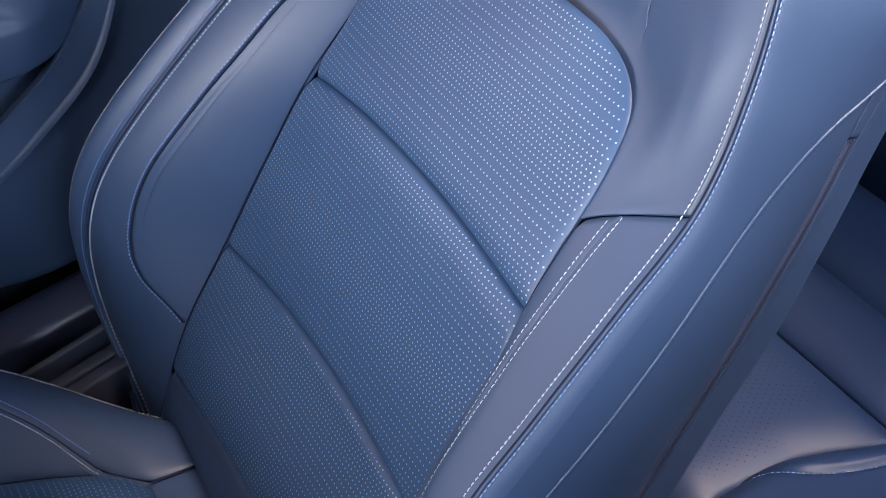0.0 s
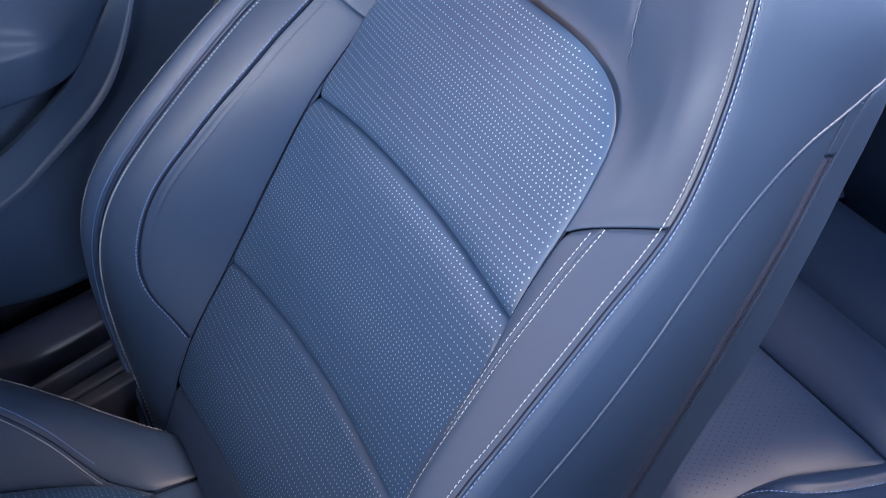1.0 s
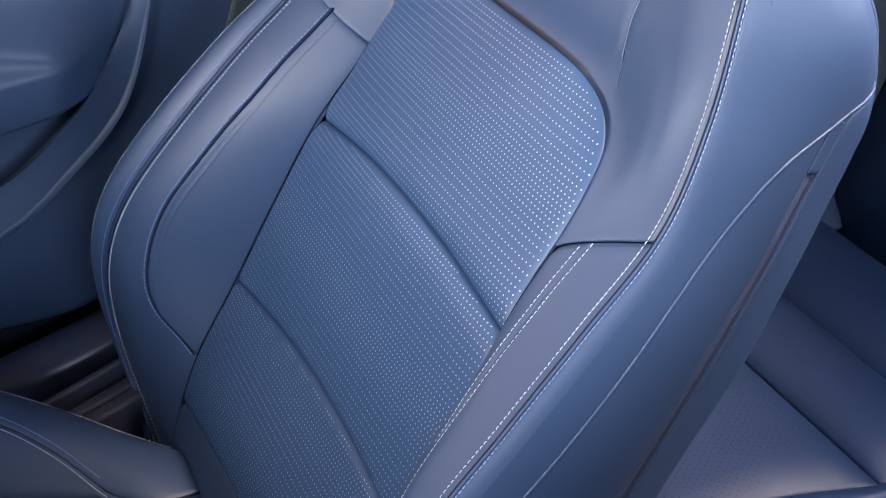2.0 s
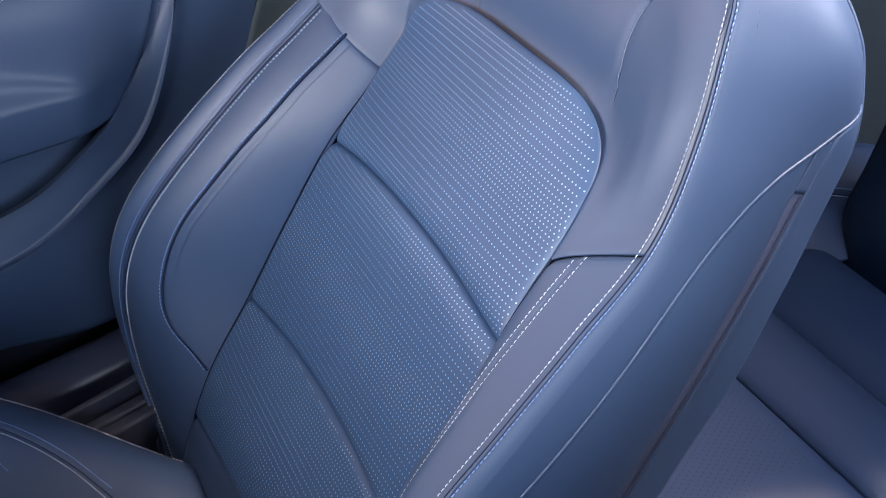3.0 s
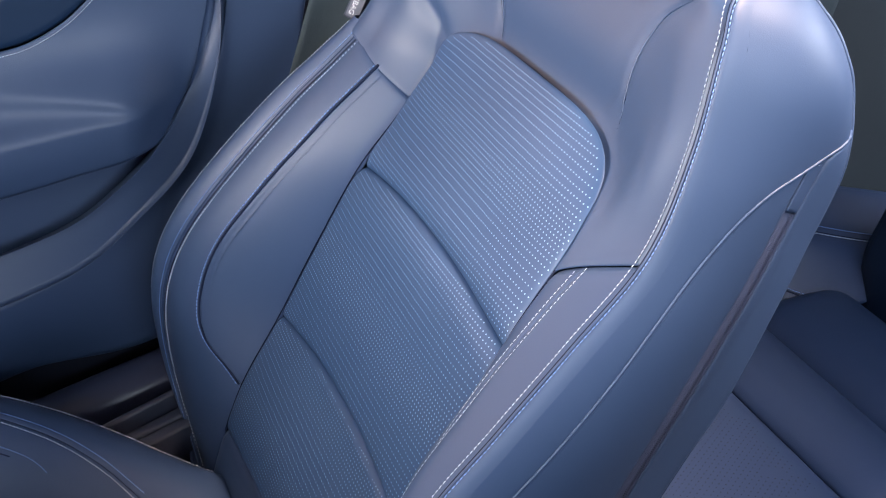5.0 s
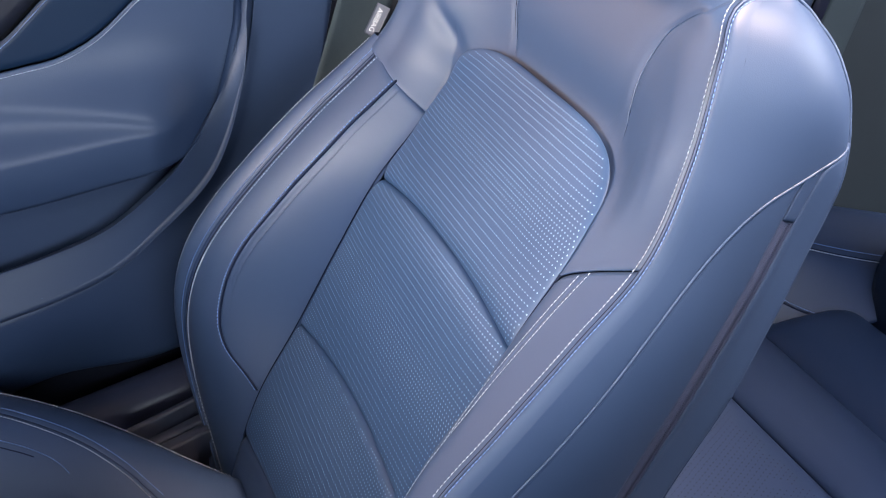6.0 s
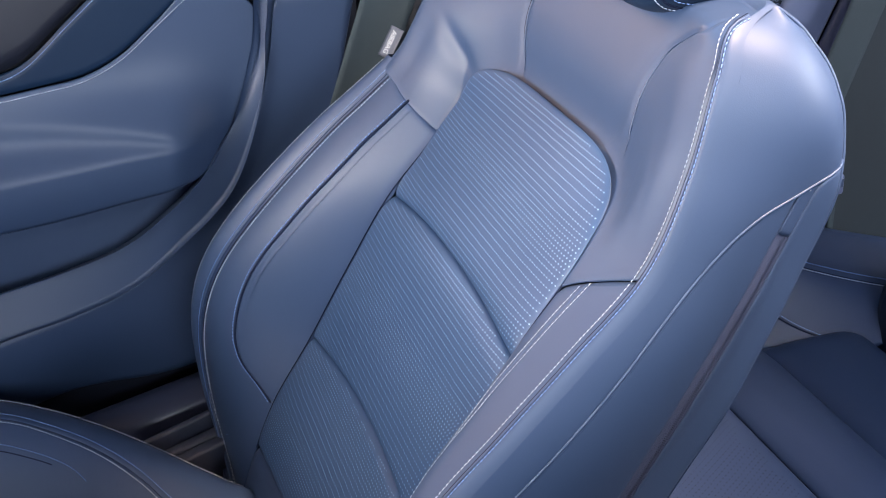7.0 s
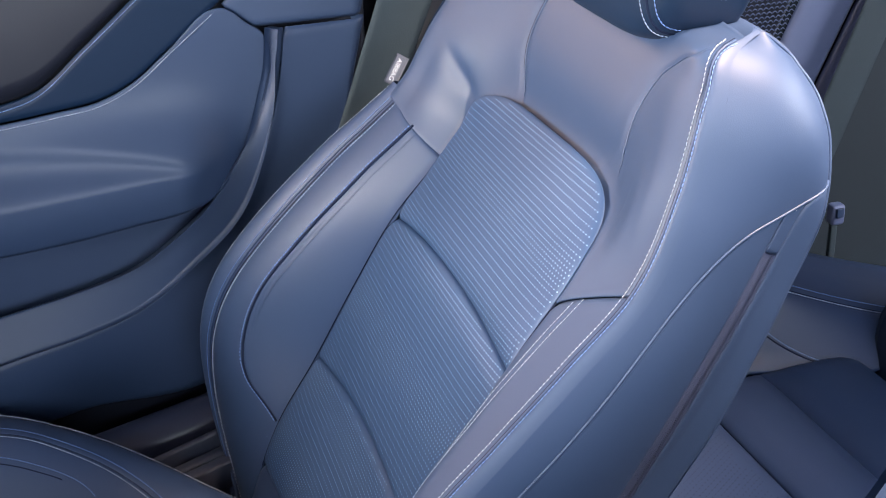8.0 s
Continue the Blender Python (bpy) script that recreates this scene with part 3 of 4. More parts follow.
def dots(name, place, rows, half, mat, parent, step=0.0039, ru=0.00066, rv=0.00060, label="", du=(1, 0, 0), dv=None):
    verts, faces = [], []
    for k, v in enumerate(rows):
        h = half(v) - 0.0016
        n = int(2 * h / step)
        for i in range(n + 1):
            u = (i - n / 2 + (0.5 if k % 2 else 0)) * step
            if abs(u) > h:
                continue
            p, a, b, nn = place(u, v)
            if p is None:
                continue
            base = len(verts)
            verts.append(p + nn * 0.00022)
            for q in range(6):
                g = 2 * math.pi * q / 6
                verts.append(p + a * math.cos(g) * ru + b * math.sin(g) * rv + nn * 0.00012)
            for q in range(6):
                faces.append((base, base + 1 + q, base + 1 + (q + 1) % 6))
    return mesh_object(name, verts, faces, mat, parent, label, True, "stuff")


def sheet_index(fn, ns, nt):
    """The sheet as a field of height over (u, v), to lay dots on it."""
    us, vs, ws = [], [], []
    for j in range(nt + 1):
        for i in range(ns + 1):
            d = Vector(fn(i / ns, j / nt)) - BASE
            us.append(d.x)
            vs.append(d.dot(VUP))
            ws.append(d.dot(WOUT))
    return np.array(us), np.array(vs), np.array(ws)


def dot_place(fn, low, high, ns=60, nt=44):
    us, vs, ws = sheet_index(fn, ns * 2, nt * 2)

    def place(u, v):
        if v < low(u) + 0.003 or v > high(u) - 0.003:
            return None, None, None, None
        d = (us - u) ** 2 + (vs - v) ** 2
        k = np.argpartition(d, 12)[:12]
        A = np.stack([np.ones(12), us[k] - u, vs[k] - v], 1)
        c = np.linalg.lstsq(A, ws[k], rcond=None)[0]
        a = (Vector((1, 0, 0)) + WOUT * c[1]).normalized()
        b = (VUP + WOUT * c[2]).normalized()
        return back(u, v, c[0]), a, b, a.cross(b).normalized()
    return place


ROWS = row_places(0.01, 0.453)
dots("perforation", dot_place(upper_insert, pleat_1, tops), [v for v in ROWS if v > 0.305], insert_half, DOT, seat)
dots("perforation", dot_place(middle_fn, pleat_2, pleat_1), [v for v in ROWS if 0.14 < v < 0.325], insert_half, DOT, seat)
dots("perforation", dot_place(lower_fn, insert_bottom, pleat_2), [v for v in ROWS if v < 0.172], insert_half, DOT, seat)

# ---- front seat: headrest ----
def superquad(name, centre, axes, size, power, mat, parent=None, label="", nu=40, nv=24, shape=None):
    """A pillow: a rounded box of half sizes along three axes."""
    verts, faces = [], []

    def pw(c, p):
        return math.copysign(abs(c) ** p, c)
    for j in range(nv + 1):
        la = -math.pi / 2 + math.pi * j / nv
        for i in range(nu):
            lo = 2 * math.pi * i / nu
            a, b, c = pw(math.cos(la), power[1]) * pw(math.cos(lo), power[0]), pw(math.cos(la), power[1]) * pw(math.sin(lo), power[0]), pw(math.sin(la), power[1])
            if shape:
                a, b, c = shape(a, b, c)
            verts.append(Vector(centre) + Vector(axes[0]) * a * size[0] + Vector(axes[1]) * b * size[1] + Vector(axes[2]) * c * size[2])
    for j in range(nv):
        for i in range(nu):
            faces.append((j * nu + i, j * nu + (i + 1) % nu, (j + 1) * nu + (i + 1) % nu, (j + 1) * nu + i))
    return mesh_object(name, verts, faces, mat, parent, label)


UX = Vector((1, 0, 0))
HEAD = back(0.0, 0.651, 0.012)
HEAD_HALF = 0.116
HEAD_UP, HEAD_OUT = VUP * math.cos(radians(20)) + WOUT * math.sin(radians(20)), WOUT * math.cos(radians(20)) - VUP * math.sin(radians(20))
headrest = superquad("headrest", HEAD, (UX, HEAD_OUT, HEAD_UP), (HEAD_HALF, 0.046, 0.108), (0.42, 0.5), DARK_SHADED_LEATHER, seat, "dark blue leather headrest with contrast stitching", 72, 48)


def on_headrest(g, inset):
    """A point on the headrest's outer side, along a loop near its edge."""
    c, d = math.cos(g), math.sin(g)
    w, v = math.copysign(abs(c) ** 0.5, c) * inset, math.copysign(abs(d) ** 0.5, d) * (0.10 + 0.9 * inset) * 0.95
    rest = (1 - min(abs(v), 1) ** (2 / 0.5)) ** (0.5 / 2)
    wr = min(abs(w) / max(rest, 1e-6), 1.0)
    u = rest * (1 - wr ** (2 / 0.42)) ** (0.42 / 2)
    return HEAD + UX * (HEAD_HALF * u + 0.0004) + HEAD_UP * (0.108 * v) + HEAD_OUT * (0.046 * w)


for mat, inset in ((WHITE_THREAD, 0.95), (BLUE_THREAD, 0.87)):
    stitches("headrest_stitching", [on_headrest(-0.5 * math.pi + math.pi * i / 80, inset) for i in range(81)], UX, mat, headrest, "thread stitching")
tube("headrest_seam", [on_headrest(-0.5 * math.pi + math.pi * i / 80, 0.91) - UX * 0.0010 for i in range(81)], 0.0012, SEAM_SHADE, headrest, "dark cord for the headrest seam's shade")
for f in (1.0, 0.66):
    stitches("headrest_stitching", [HEAD + UX * (HEAD_HALF + 0.0004) + HEAD_UP * (0.052 * f * math.copysign(abs(math.sin(g)) ** 0.6, math.sin(g)) - 0.012) + HEAD_OUT * (0.020 * f * math.cos(g) - 0.006) for g in [2 * math.pi * i / 70 for i in range(71)]], UX, WHITE_THREAD, headrest, "white thread stitching")
for u in (-0.07, 0.07):
    tube("headrest_post", [back(u, 0.545 + 0.03 * i, -0.036) for i in range(4)], 0.006, METAL, seat, "steel headrest post")
    superquad("post_sleeve", back(u, 0.579, -0.036), (UX, WOUT, VUP), (0.014, 0.013, 0.006), (0.8, 0.5), PLASTIC_DARK, seat, "", 16, 8)

# ---- front seat: airbag tag ----
tag_ax = VUP
tag_out = (WOUT * 0.85 - UX * 0.5).normalized()
tag_n = tag_ax.cross(tag_out).normalized()


def tag_pt(a, b, c=0.0):
    """a along the seam, b out of the seam, c off its face."""
    return back(-0.2330, 0.400, 0.0215) + tag_ax * a + tag_out * b + tag_n * c


tag = patch("airbag_tag", lambda s, t: tag_pt(0.028 * t, 0.012 * s - 0.002, 0.0004 * math.sin(3 * t)), 6, 10, TAG, seat, "grey cloth tag with white lettering", 0.0006)
font = bpy.data.curves.new("tag_lettering", "FONT")
font.body, font.size, font.align_x, font.align_y = "AIRBAG", 0.0062, "CENTER", "CENTER"
font.extrude = 0.00005
word = new("tag_lettering", font)
fn = tag_n if tag_n.dot(UX) > 0 else -tag_n
ex = -tag_ax
ey = fn.cross(ex)
mw = Matrix((ex, ey, fn)).transposed().to_4x4()
mw.translation = tag_pt(0.014, 0.005) + fn * 0.0012
dep = bpy.context.evaluated_depsgraph_get()
word_mesh = bpy.data.meshes.new_from_object(word.evaluated_get(dep))
bpy.data.objects.remove(word)
word_mesh.transform(mw)
word_mesh.materials.clear()
word_mesh.materials.append(TAG_INK)
lettering = new("tag_lettering", word_mesh)
lettering.parent = tag

# ---- front seat: cushion ----
cush_e = spline([(-0.55, 0.295), (-0.30, 0.305), (-0.207, 0.303), (-0.156, 0.290), (-0.108, 0.264), (-0.063, 0.229), (-0.03, 0.197), (0.007, 0.172), (0.03, 0.165)])
cush_ez = spline([(-0.55, 0.40), (-0.30, 0.425), (-0.207, 0.430), (-0.156, 0.415), (-0.108, 0.400), (-0.063, 0.385), (-0.03, 0.375), (0.007, 0.360), (0.03, 0.35)])
cush_d = spline([(-0.55, 0.275), (-0.30, 0.262), (-0.206, 0.252), (-0.176, 0.245), (-0.146, 0.229), (-0.122, 0.212), (-0.099, 0.190), (-0.084, 0.172), (-0.071, 0.153), (-0.058, 0.134), (-0.03, 0.105)])
cush_c = spline([(-0.55, 0.235), (-0.30, 0.232), (-0.21, 0.222), (-0.181, 0.213), (-0.158, 0.203), (-0.139, 0.189), (-0.126, 0.172), (-0.115, 0.165)])
cush_i = spline([(-0.55, 0.175), (-0.126, 0.162), (-0.088, 0.147), (-0.05, 0.124), (-0.033, 0.104)])


def cush_d2(y):
    return max(cush_d(y), cush_i(y) + 0.002)


def cush_z(x, y):
    a = abs(x)
    i, e = cush_i(y), cush_e(y)
    low, crest = 0.372 + 0.02 * ease(-0.15, -0.5, y), cush_ez(y) + 0.012
    b = (a - i) / (e - i)
    if b <= 0:
        return low
    if b < 0.6:
        return low + (crest - low) * (1 - (1 - b / 0.6) ** 2)
    return crest + (cush_ez(y) - crest) * min((b - 0.6) / 0.4, 1.0) ** 2


cushion = new("seat_cushion")
cushion.parent = seat
tagged(cushion, label="blue leather seat cushion with perforated middle")


def cush_insert(s, t):
    y = -0.55 + (0.55 - 0.030) * t
    x = (2 * s - 1) * cush_i(y)
    ed = min(cush_i(y) - abs(x), (-0.030 - y))
    return Vector((x, y, cush_z(x, y) + 0.014 * (1 - (1 - min(ed / 0.03, 1)) ** 2) - 0.002))


def cush_ring(side, lo, hi, y1):
    def fn(s, t):
        y, s = -0.55 + (0.55 + y1) * t, edge_dense(s)
        a = lo(y) + (hi(y) - lo(y)) * s
        g = (hi(y) - lo(y))
        h = rim_drop(s * g, 0.005, 0.002) + rim_drop((1 - s) * g, 0.005, 0.002)
        return Vector((side * a, y, cush_z(a, y) - h))
    return fn


patch("cushion_insert", cush_insert, 40, 60, INSERT, cushion, "perforated blue leather panel", 0.01)
for side in (-1, 1):
    patch("cushion_bolster", cush_ring(side, cush_i, cush_d2, -0.030), 20, 60, LEATHER, cushion, "", 0.006, side < 0)
    patch("cushion_border", cush_ring(side, cush_d2, cush_e, 0.06), 20, 70, LEATHER, cushion, "", 0.004, side < 0)
    patch("cushion_skirt", lambda s, t: Vector((side * (cush_e(-0.55 + 0.58 * t) + 0.012 * math.sin(math.pi * s) - 0.02 * s * s), -0.55 + 0.58 * t, cush_ez(-0.55 + 0.58 * t) - 0.15 * s)), 12, 60, DARK_SHADED_LEATHER, cushion, "", 0.0, side < 0)

    def cpt(off, f, lift=0.0006):
        return lambda y: Vector((side * (f(y) + off), y, cush_z(f(y) + off, y) + lift))
    ys = [-0.5 + 0.505 * i / 90 for i in range(91)]
    up = Vector((0, 0, 1))
    stitches("cushion_stitching", [cpt(-0.003, cush_e)(y) for y in ys], up + Vector((side * 0.5, 0, 0)), WHITE_THREAD, cushion, "white thread stitching", r=0.00052)
    ys = [-0.5 + 0.440 * i / 120 for i in range(121)]
    stitches("cushion_stitching", [cpt(-0.0065, cush_d)(y) for y in ys], up, WHITE_THREAD, cushion, "white thread stitching", r=0.00052)
    stitches("cushion_stitching", [cpt(0.0065, cush_d)(y) for y in ys], up, BLUE_THREAD, cushion, "blue thread stitching", r=0.00052)
    tube("cushion_seam", [cpt(0.0, cush_d, -0.0022)(y) for y in ys], 0.0012, SEAM_SHADE, cushion, "dark cord for the shade in a seam")
    ys = [-0.5 + 0.368 * i / 80 for i in range(81)]
    stitches("cushion_stitching", [cpt(0.004, cush_c)(y) for y in ys], up, BLUE_THREAD, cushion, "blue thread stitching", r=0.00052)
    tube("cushion_seam", [cpt(0.0, cush_c, -0.0006)(y) for y in ys[:-6]], 0.0007, SEAM_SHADE, cushion, "dark cord for the shade in a seam")
    tube("cushion_seam", [Vector((side * 0.1055, y, 0.3708)) for y in [-0.03 + 0.08 * i / 20 for i in range(21)]], 0.0010, SEAM_SHADE, cushion, "dark cord for the shade in a seam")
    # the tongue that runs under the backrest
    patch("cushion_tongue", lambda s, t: Vector((side * (0.02 + 0.0852 * s), -0.033 + 0.07 * t, 0.3705 - 0.002 * t + 0.001 * math.sin(math.pi * s))), 30, 12, LEATHER, cushion, "", 0.01, side < 0)


def cush_place(x, y):
    if y > -0.036:
        return None, None, None, None
    i = cush_i(y)
    ed = min(i - abs(x), -0.030 - y)
    z = cush_z(x, y) + 0.014 * (1 - (1 - min(ed / 0.03, 1)) ** 2) - 0.002
    sl = 0.014 * 2 * (1 - min(ed / 0.03, 1)) / 0.03
    a = Vector((1, 0, (-sl if x > 0 else sl) if i - abs(x) < -0.030 - y else 0)).normalized()
    b = Vector((0, 1, -sl if i - abs(x) >= -0.030 - y else 0)).normalized()
    return Vector((x, y, z)), a, b, a.cross(b).normalized()


dots("perforation", cush_place, row_places(-0.40, -0.034), cush_i, DOT, cushion)
rounded_box("seat_base", (-0.225, -0.52, 0.14), (0.225, -0.06, 0.320), 0.02, PLASTIC_DARK, seat, "dark plastic seat base")
for x, r in ((-0.292, 0.004), (-0.272, 0.007), (-0.254, 0.008)):
    rounded_box("side_trim", (x - r, -0.30, 0.20), (x + r, 0.12, 0.372 if r < 0.005 else 0.362), 0.0035, PLASTIC_LOW, seat, "dark grey plastic seat side trim",
                m=Matrix.Translation((0, 0.0, 0.0)) @ Matrix.Translation((0, -0.02, 0.365)) @ Matrix.Rotation(radians(17), 4, "X") @ Matrix.Translation((0, 0.02, -0.365)))
for x in (-0.2, 0.2):
    rounded_box("seat_rail", (x - 0.025, -0.55, 0.098), (x + 0.025, 0.2, 0.145), 0.006, METAL, seat, "steel floor rail")

# ---- the other front seat, of which a stitched corner comes into view ----
tagged(seat, group="front seats")
other_seat = copy_thing(seat, Matrix.Translation((0.698, 0, 0)))
for piece in [o for o in other_seat.children_recursive if o.name.startswith(("airbag_tag", "tag_lettering"))]:
    bpy.data.objects.remove(piece)

# ---- door ----
door = thing("car_door", "dark grey-blue moulded door panel with stitched blue inlay", "car door")
inlay_low = spline([(-0.8, 0.66), (-0.30, 0.678), (-0.163, 0.687), (-0.111, 0.692), (-0.068, 0.698), (-0.034, 0.713), (0.001, 0.740), (0.05, 0.778), (0.06, 0.786)])
inlay_top = spline([(-0.8, 0.69), (-0.30, 0.697), (-0.16, 0.702), (-0.128, 0.711), (-0.076, 0.752), (-0.03, 0.790), (0.03, 0.842)])


scoop_high = spline([(-0.8, 0.70), (-0.25, 0.676), (-0.167, 0.670), (-0.091, 0.661), (-0.03, 0.648), (0.022, 0.627)])
scoop_low = spline([(-0.8, 0.590), (-0.25, 0.606), (-0.176, 0.611), (-0.097, 0.617), (-0.031, 0.6225), (0.022, 0.6265)])


def pad_x(y, z):
    """The swelling of the door's padded part: an arm support with a shallow scoop that ends in a point."""
    fade = 1 - ease(-0.01, 0.075, y)
    lo, hi = scoop_low(y), scoop_high(y)
    arm = math.exp(-((z - lo) / 0.046) ** 2) if z > lo else 1 - 0.30 * ((lo - z) / 0.05) ** 2
    f = (z - lo) / max(hi - lo, 0.002)
    scoop = math.sin(math.pi * min(max(f, 0), 1)) ** 2 * min((hi - lo) / 0.05, 1)
    ridge = math.exp(-((z - hi) / 0.026) ** 2) * (1 - ease(-0.06, 0.03, y))
    tip = math.exp(-((y - 0.020) / 0.022) ** 2 - ((z - 0.625) / 0.014) ** 2)
    return -0.394 + 0.040 * arm * fade - 0.009 * scoop + 0.003 * ridge + 0.002 * tip


pad_top = spline([(-0.8, 0.66), (-0.30, 0.678), (-0.163, 0.687), (-0.111, 0.692), (-0.068, 0.698), (-0.034, 0.713), (0.001, 0.740), (0.045, 0.774), (0.056, 0.774), (0.077, 0.757), (0.095, 0.740), (0.1005, 0.726)])
pad_bottom = spline([(-0.8, 0.55), (-0.184, 0.560), (-0.121, 0.564), (-0.051, 0.573), (0.0, 0.580), (0.035, 0.590), (0.053, 0.606), (0.073, 0.640), (0.09, 0.683), (0.1005, 0.724)])


def pad_sheet(s, t):
    y = -0.8 + 0.9005 * (1 - (1 - s) ** 1.5)
    lo, hi = pad_bottom(y), pad_top(y)
    z = lo + (hi - lo) * t
    rim = min((0.1005 - y) * 1.0, max(z - lo, 0), max(hi - z, 0) * 1.5 + 0.005)
    return Vector((pad_x(y, z) - 0.007 * (1 - min(rim / 0.008, 1)) ** 2.2, y, z))


patch("door_pad", pad_sheet, 150, 90, PLASTIC, door, "soft padded armrest panel", 0.02)


def inlay_sheet(s, t):
    y = -0.8 + 0.86 * s
    lo = inlay_low(y)
    hi = max(inlay_top(y), lo + 0.001)
    z = lo + (hi - lo) * t
    return Vector((-0.3945 - 0.003 * bump1((1 - t) * (hi - lo), 0.004) - 0.002 * bump1(t * (hi - lo), 0.003), y, z))


inlay = patch("door_inlay", inlay_sheet, 80, 24, INLAY, door, "dark blue leather inlay with stitched edges", 0.01)
stitches("inlay_stitching", [Vector((pad_x(y, inlay_low(y) - 0.004) + 0.0004, y, inlay_low(y) - 0.004)) for y in [-0.6 + 0.645 * i / 90 for i in range(91)]], UX, WHITE_THREAD, inlay, "white thread stitching")
stitches("inlay_stitching", [Vector((-0.3955, y, inlay_top(y) - 0.004)) for y in [-0.6 + 0.62 * i / 90 for i in range(91)]], UX, BLUE_THREAD, inlay, "blue thread stitching")
patch("door_upper_trim", lambda s, t: Vector((-0.402 - 0.02 * t * t, -0.8 + 0.83 * s, inlay_top(-0.8 + 0.83 * s) + 0.003 + t * (0.93 - inlay_top(-0.8 + 0.83 * s)))), 60, 14, PLASTIC_DARK, door, "dark plastic upper trim", 0.01)


def upper_corner(s, t):
    z = 0.7512 + 0.172 * t
    y0 = 0.0815 - (z - 0.7535) * 1.22 if z < 0.776 else 0.054 + (z - 0.776) * 1.15
    y1 = 0.193 + 0.235 * (z - 0.75)
    y0 = min(y0, y1 - 0.01)
    return Vector((-0.397 - 0.01 * t - 0.008 * ease(0.94, 1.0, s) - 0.002 * bump1(t * 0.17, 0.002) - 0.002 * bump1(s * 0.11, 0.003), y0 + (y1 - y0) * s, z))


patch("door_upper_corner", upper_corner, 30, 40, PLASTIC, door, "grey-blue plastic upper corner", 0.012)

# the lower frame of the panel: a lighter ledge that sweeps up behind the pad
LEDGE_IN = [(-0.80, 0.40), (-0.40, 0.458), (-0.193, 0.496), (-0.111, 0.512), (-0.054, 0.530), (-0.007, 0.561), (0.035, 0.595), (0.075, 0.645), (0.097, 0.700), (0.104, 0.7505)]
LEDGE_OUT = [(-0.80, 0.36), (-0.40, 0.412), (-0.199, 0.453), (-0.115, 0.468), (-0.057, 0.485), (-0.009, 0.516), (0.053, 0.570), (0.091, 0.654), (0.106, 0.715), (0.111, 0.7505)]


def poly(knots):
    n = len(knots)
    fy, fz = spline([(i / (n - 1), k[0]) for i, k in enumerate(knots)]), spline([(i / (n - 1), k[1]) for i, k in enumerate(knots)])
    return lambda t: (fy(t), fz(t))


ledge_in, ledge_out = poly(LEDGE_IN), poly(LEDGE_OUT)


def panel_rim(y):
    """The face of the lower panel where it meets the ledge."""
    return -0.357 - 0.032 * ease(-0.28, 0.19, y)


def ledge(s, t):
    a, b = ledge_in(t), ledge_out(t)
    k = ease(0.55, 0.95, t)
    f = s - 0.5 * k * (1 - s)
    y, z = a[0] + (b[0] - a[0]) * f, a[1] + (b[1] - a[1]) * f
    x = -0.378 - 0.020 * k
    return Vector((x + (panel_rim(y) - 0.0010 - x) * s, y, z))


patch("door_ledge", ledge, 14, 110, PLASTIC, door, "satin grey-blue ledge", 0.01, True)
patch("pocket_back", lambda s, t: Vector((-0.408, -0.8 + 0.92 * s, 0.38 + 0.26 * t)), 10, 6, PLASTIC, door, "recessed pocket")


LEDGE_LINE = [ledge_out(i / 120) for i in range(121)]


def ledge_height(y):
    for p, q in zip(LEDGE_LINE, LEDGE_LINE[1:]):
        if p[0] <= y <= q[0]:
            return p[1] + (q[1] - p[1]) * (y - p[0]) / max(q[0] - p[0], 1e-6)
    return 0.7507


door_bottom = spline([(-0.8, 0.20), (-0.30, 0.312), (-0.118, 0.347), (-0.041, 0.361), (0.005, 0.375), (0.10, 0.42), (0.165, 0.50), (0.195, 0.60)])


def lower_panel(s, t):
    y = -0.8 + 0.968 * (1 - (1 - s) ** 2.4)
    hi, lo = min(ledge_height(y), 0.7507), door_bottom(y)
    z = lo + (hi - lo) * t
    yy = min(y, 0.163 + (z - 0.634) * 0.235) + 0.027 * ease(0.72, 1.0, s) * max(0.0, (z - 0.634) / 0.115)
    x = panel_rim(y) + 0.016 * math.sin(math.pi * min(1 - t, 0.9)) * (1 - ease(-0.32, 0.08, y)) - 0.014 * (1 - min(t / 0.12, 1)) ** 2 - 0.010 * ease(0.90, 1.0, s) - 0.0015 * bump1((1 - t) * (hi - lo), 0.003)
    x -= 0.060 * (1 - t) ** 1.3 * (1 - ease(-0.14, 0.02, y))
    return Vector((x, yy, z))


patch("door_lower_panel", lower_panel, 120, 60, PLASTIC, door, "dark grey-blue lower panel", 0.012)
rounded_box("door_shell", (-0.50, -0.80, 0.30), (-0.425, 0.205, 0.92), 0.01, PLASTIC_DARK, door, "dark door core")

# ---- sill, floor, pillar, belt ----
sill = thing("door_sill", "satin dark blue rounded door sill", "sill", kind="structure")


tube("sill_roll", [Vector((-0.372, -0.9 + 1.1 * i / 30, 0.326 + 0.215 * (-0.9 + 1.1 * i / 30 + 0.06))) for i in range(31)], 0.030, GLOSS, sill, "satin rounded sill", 28, up=(0, 0, 1))
patch("sill_skirt", lambda s, t: Vector((-0.362 + 0.02 * s, -0.9 + 1.1 * t, 0.315 - 0.22 * s + 0.215 * (-0.9 + 1.1 * t + 0.06) * (1 - s))), 4, 20, PLASTIC_DARK, sill, "dark plastic sill skirt", 0.0, True)

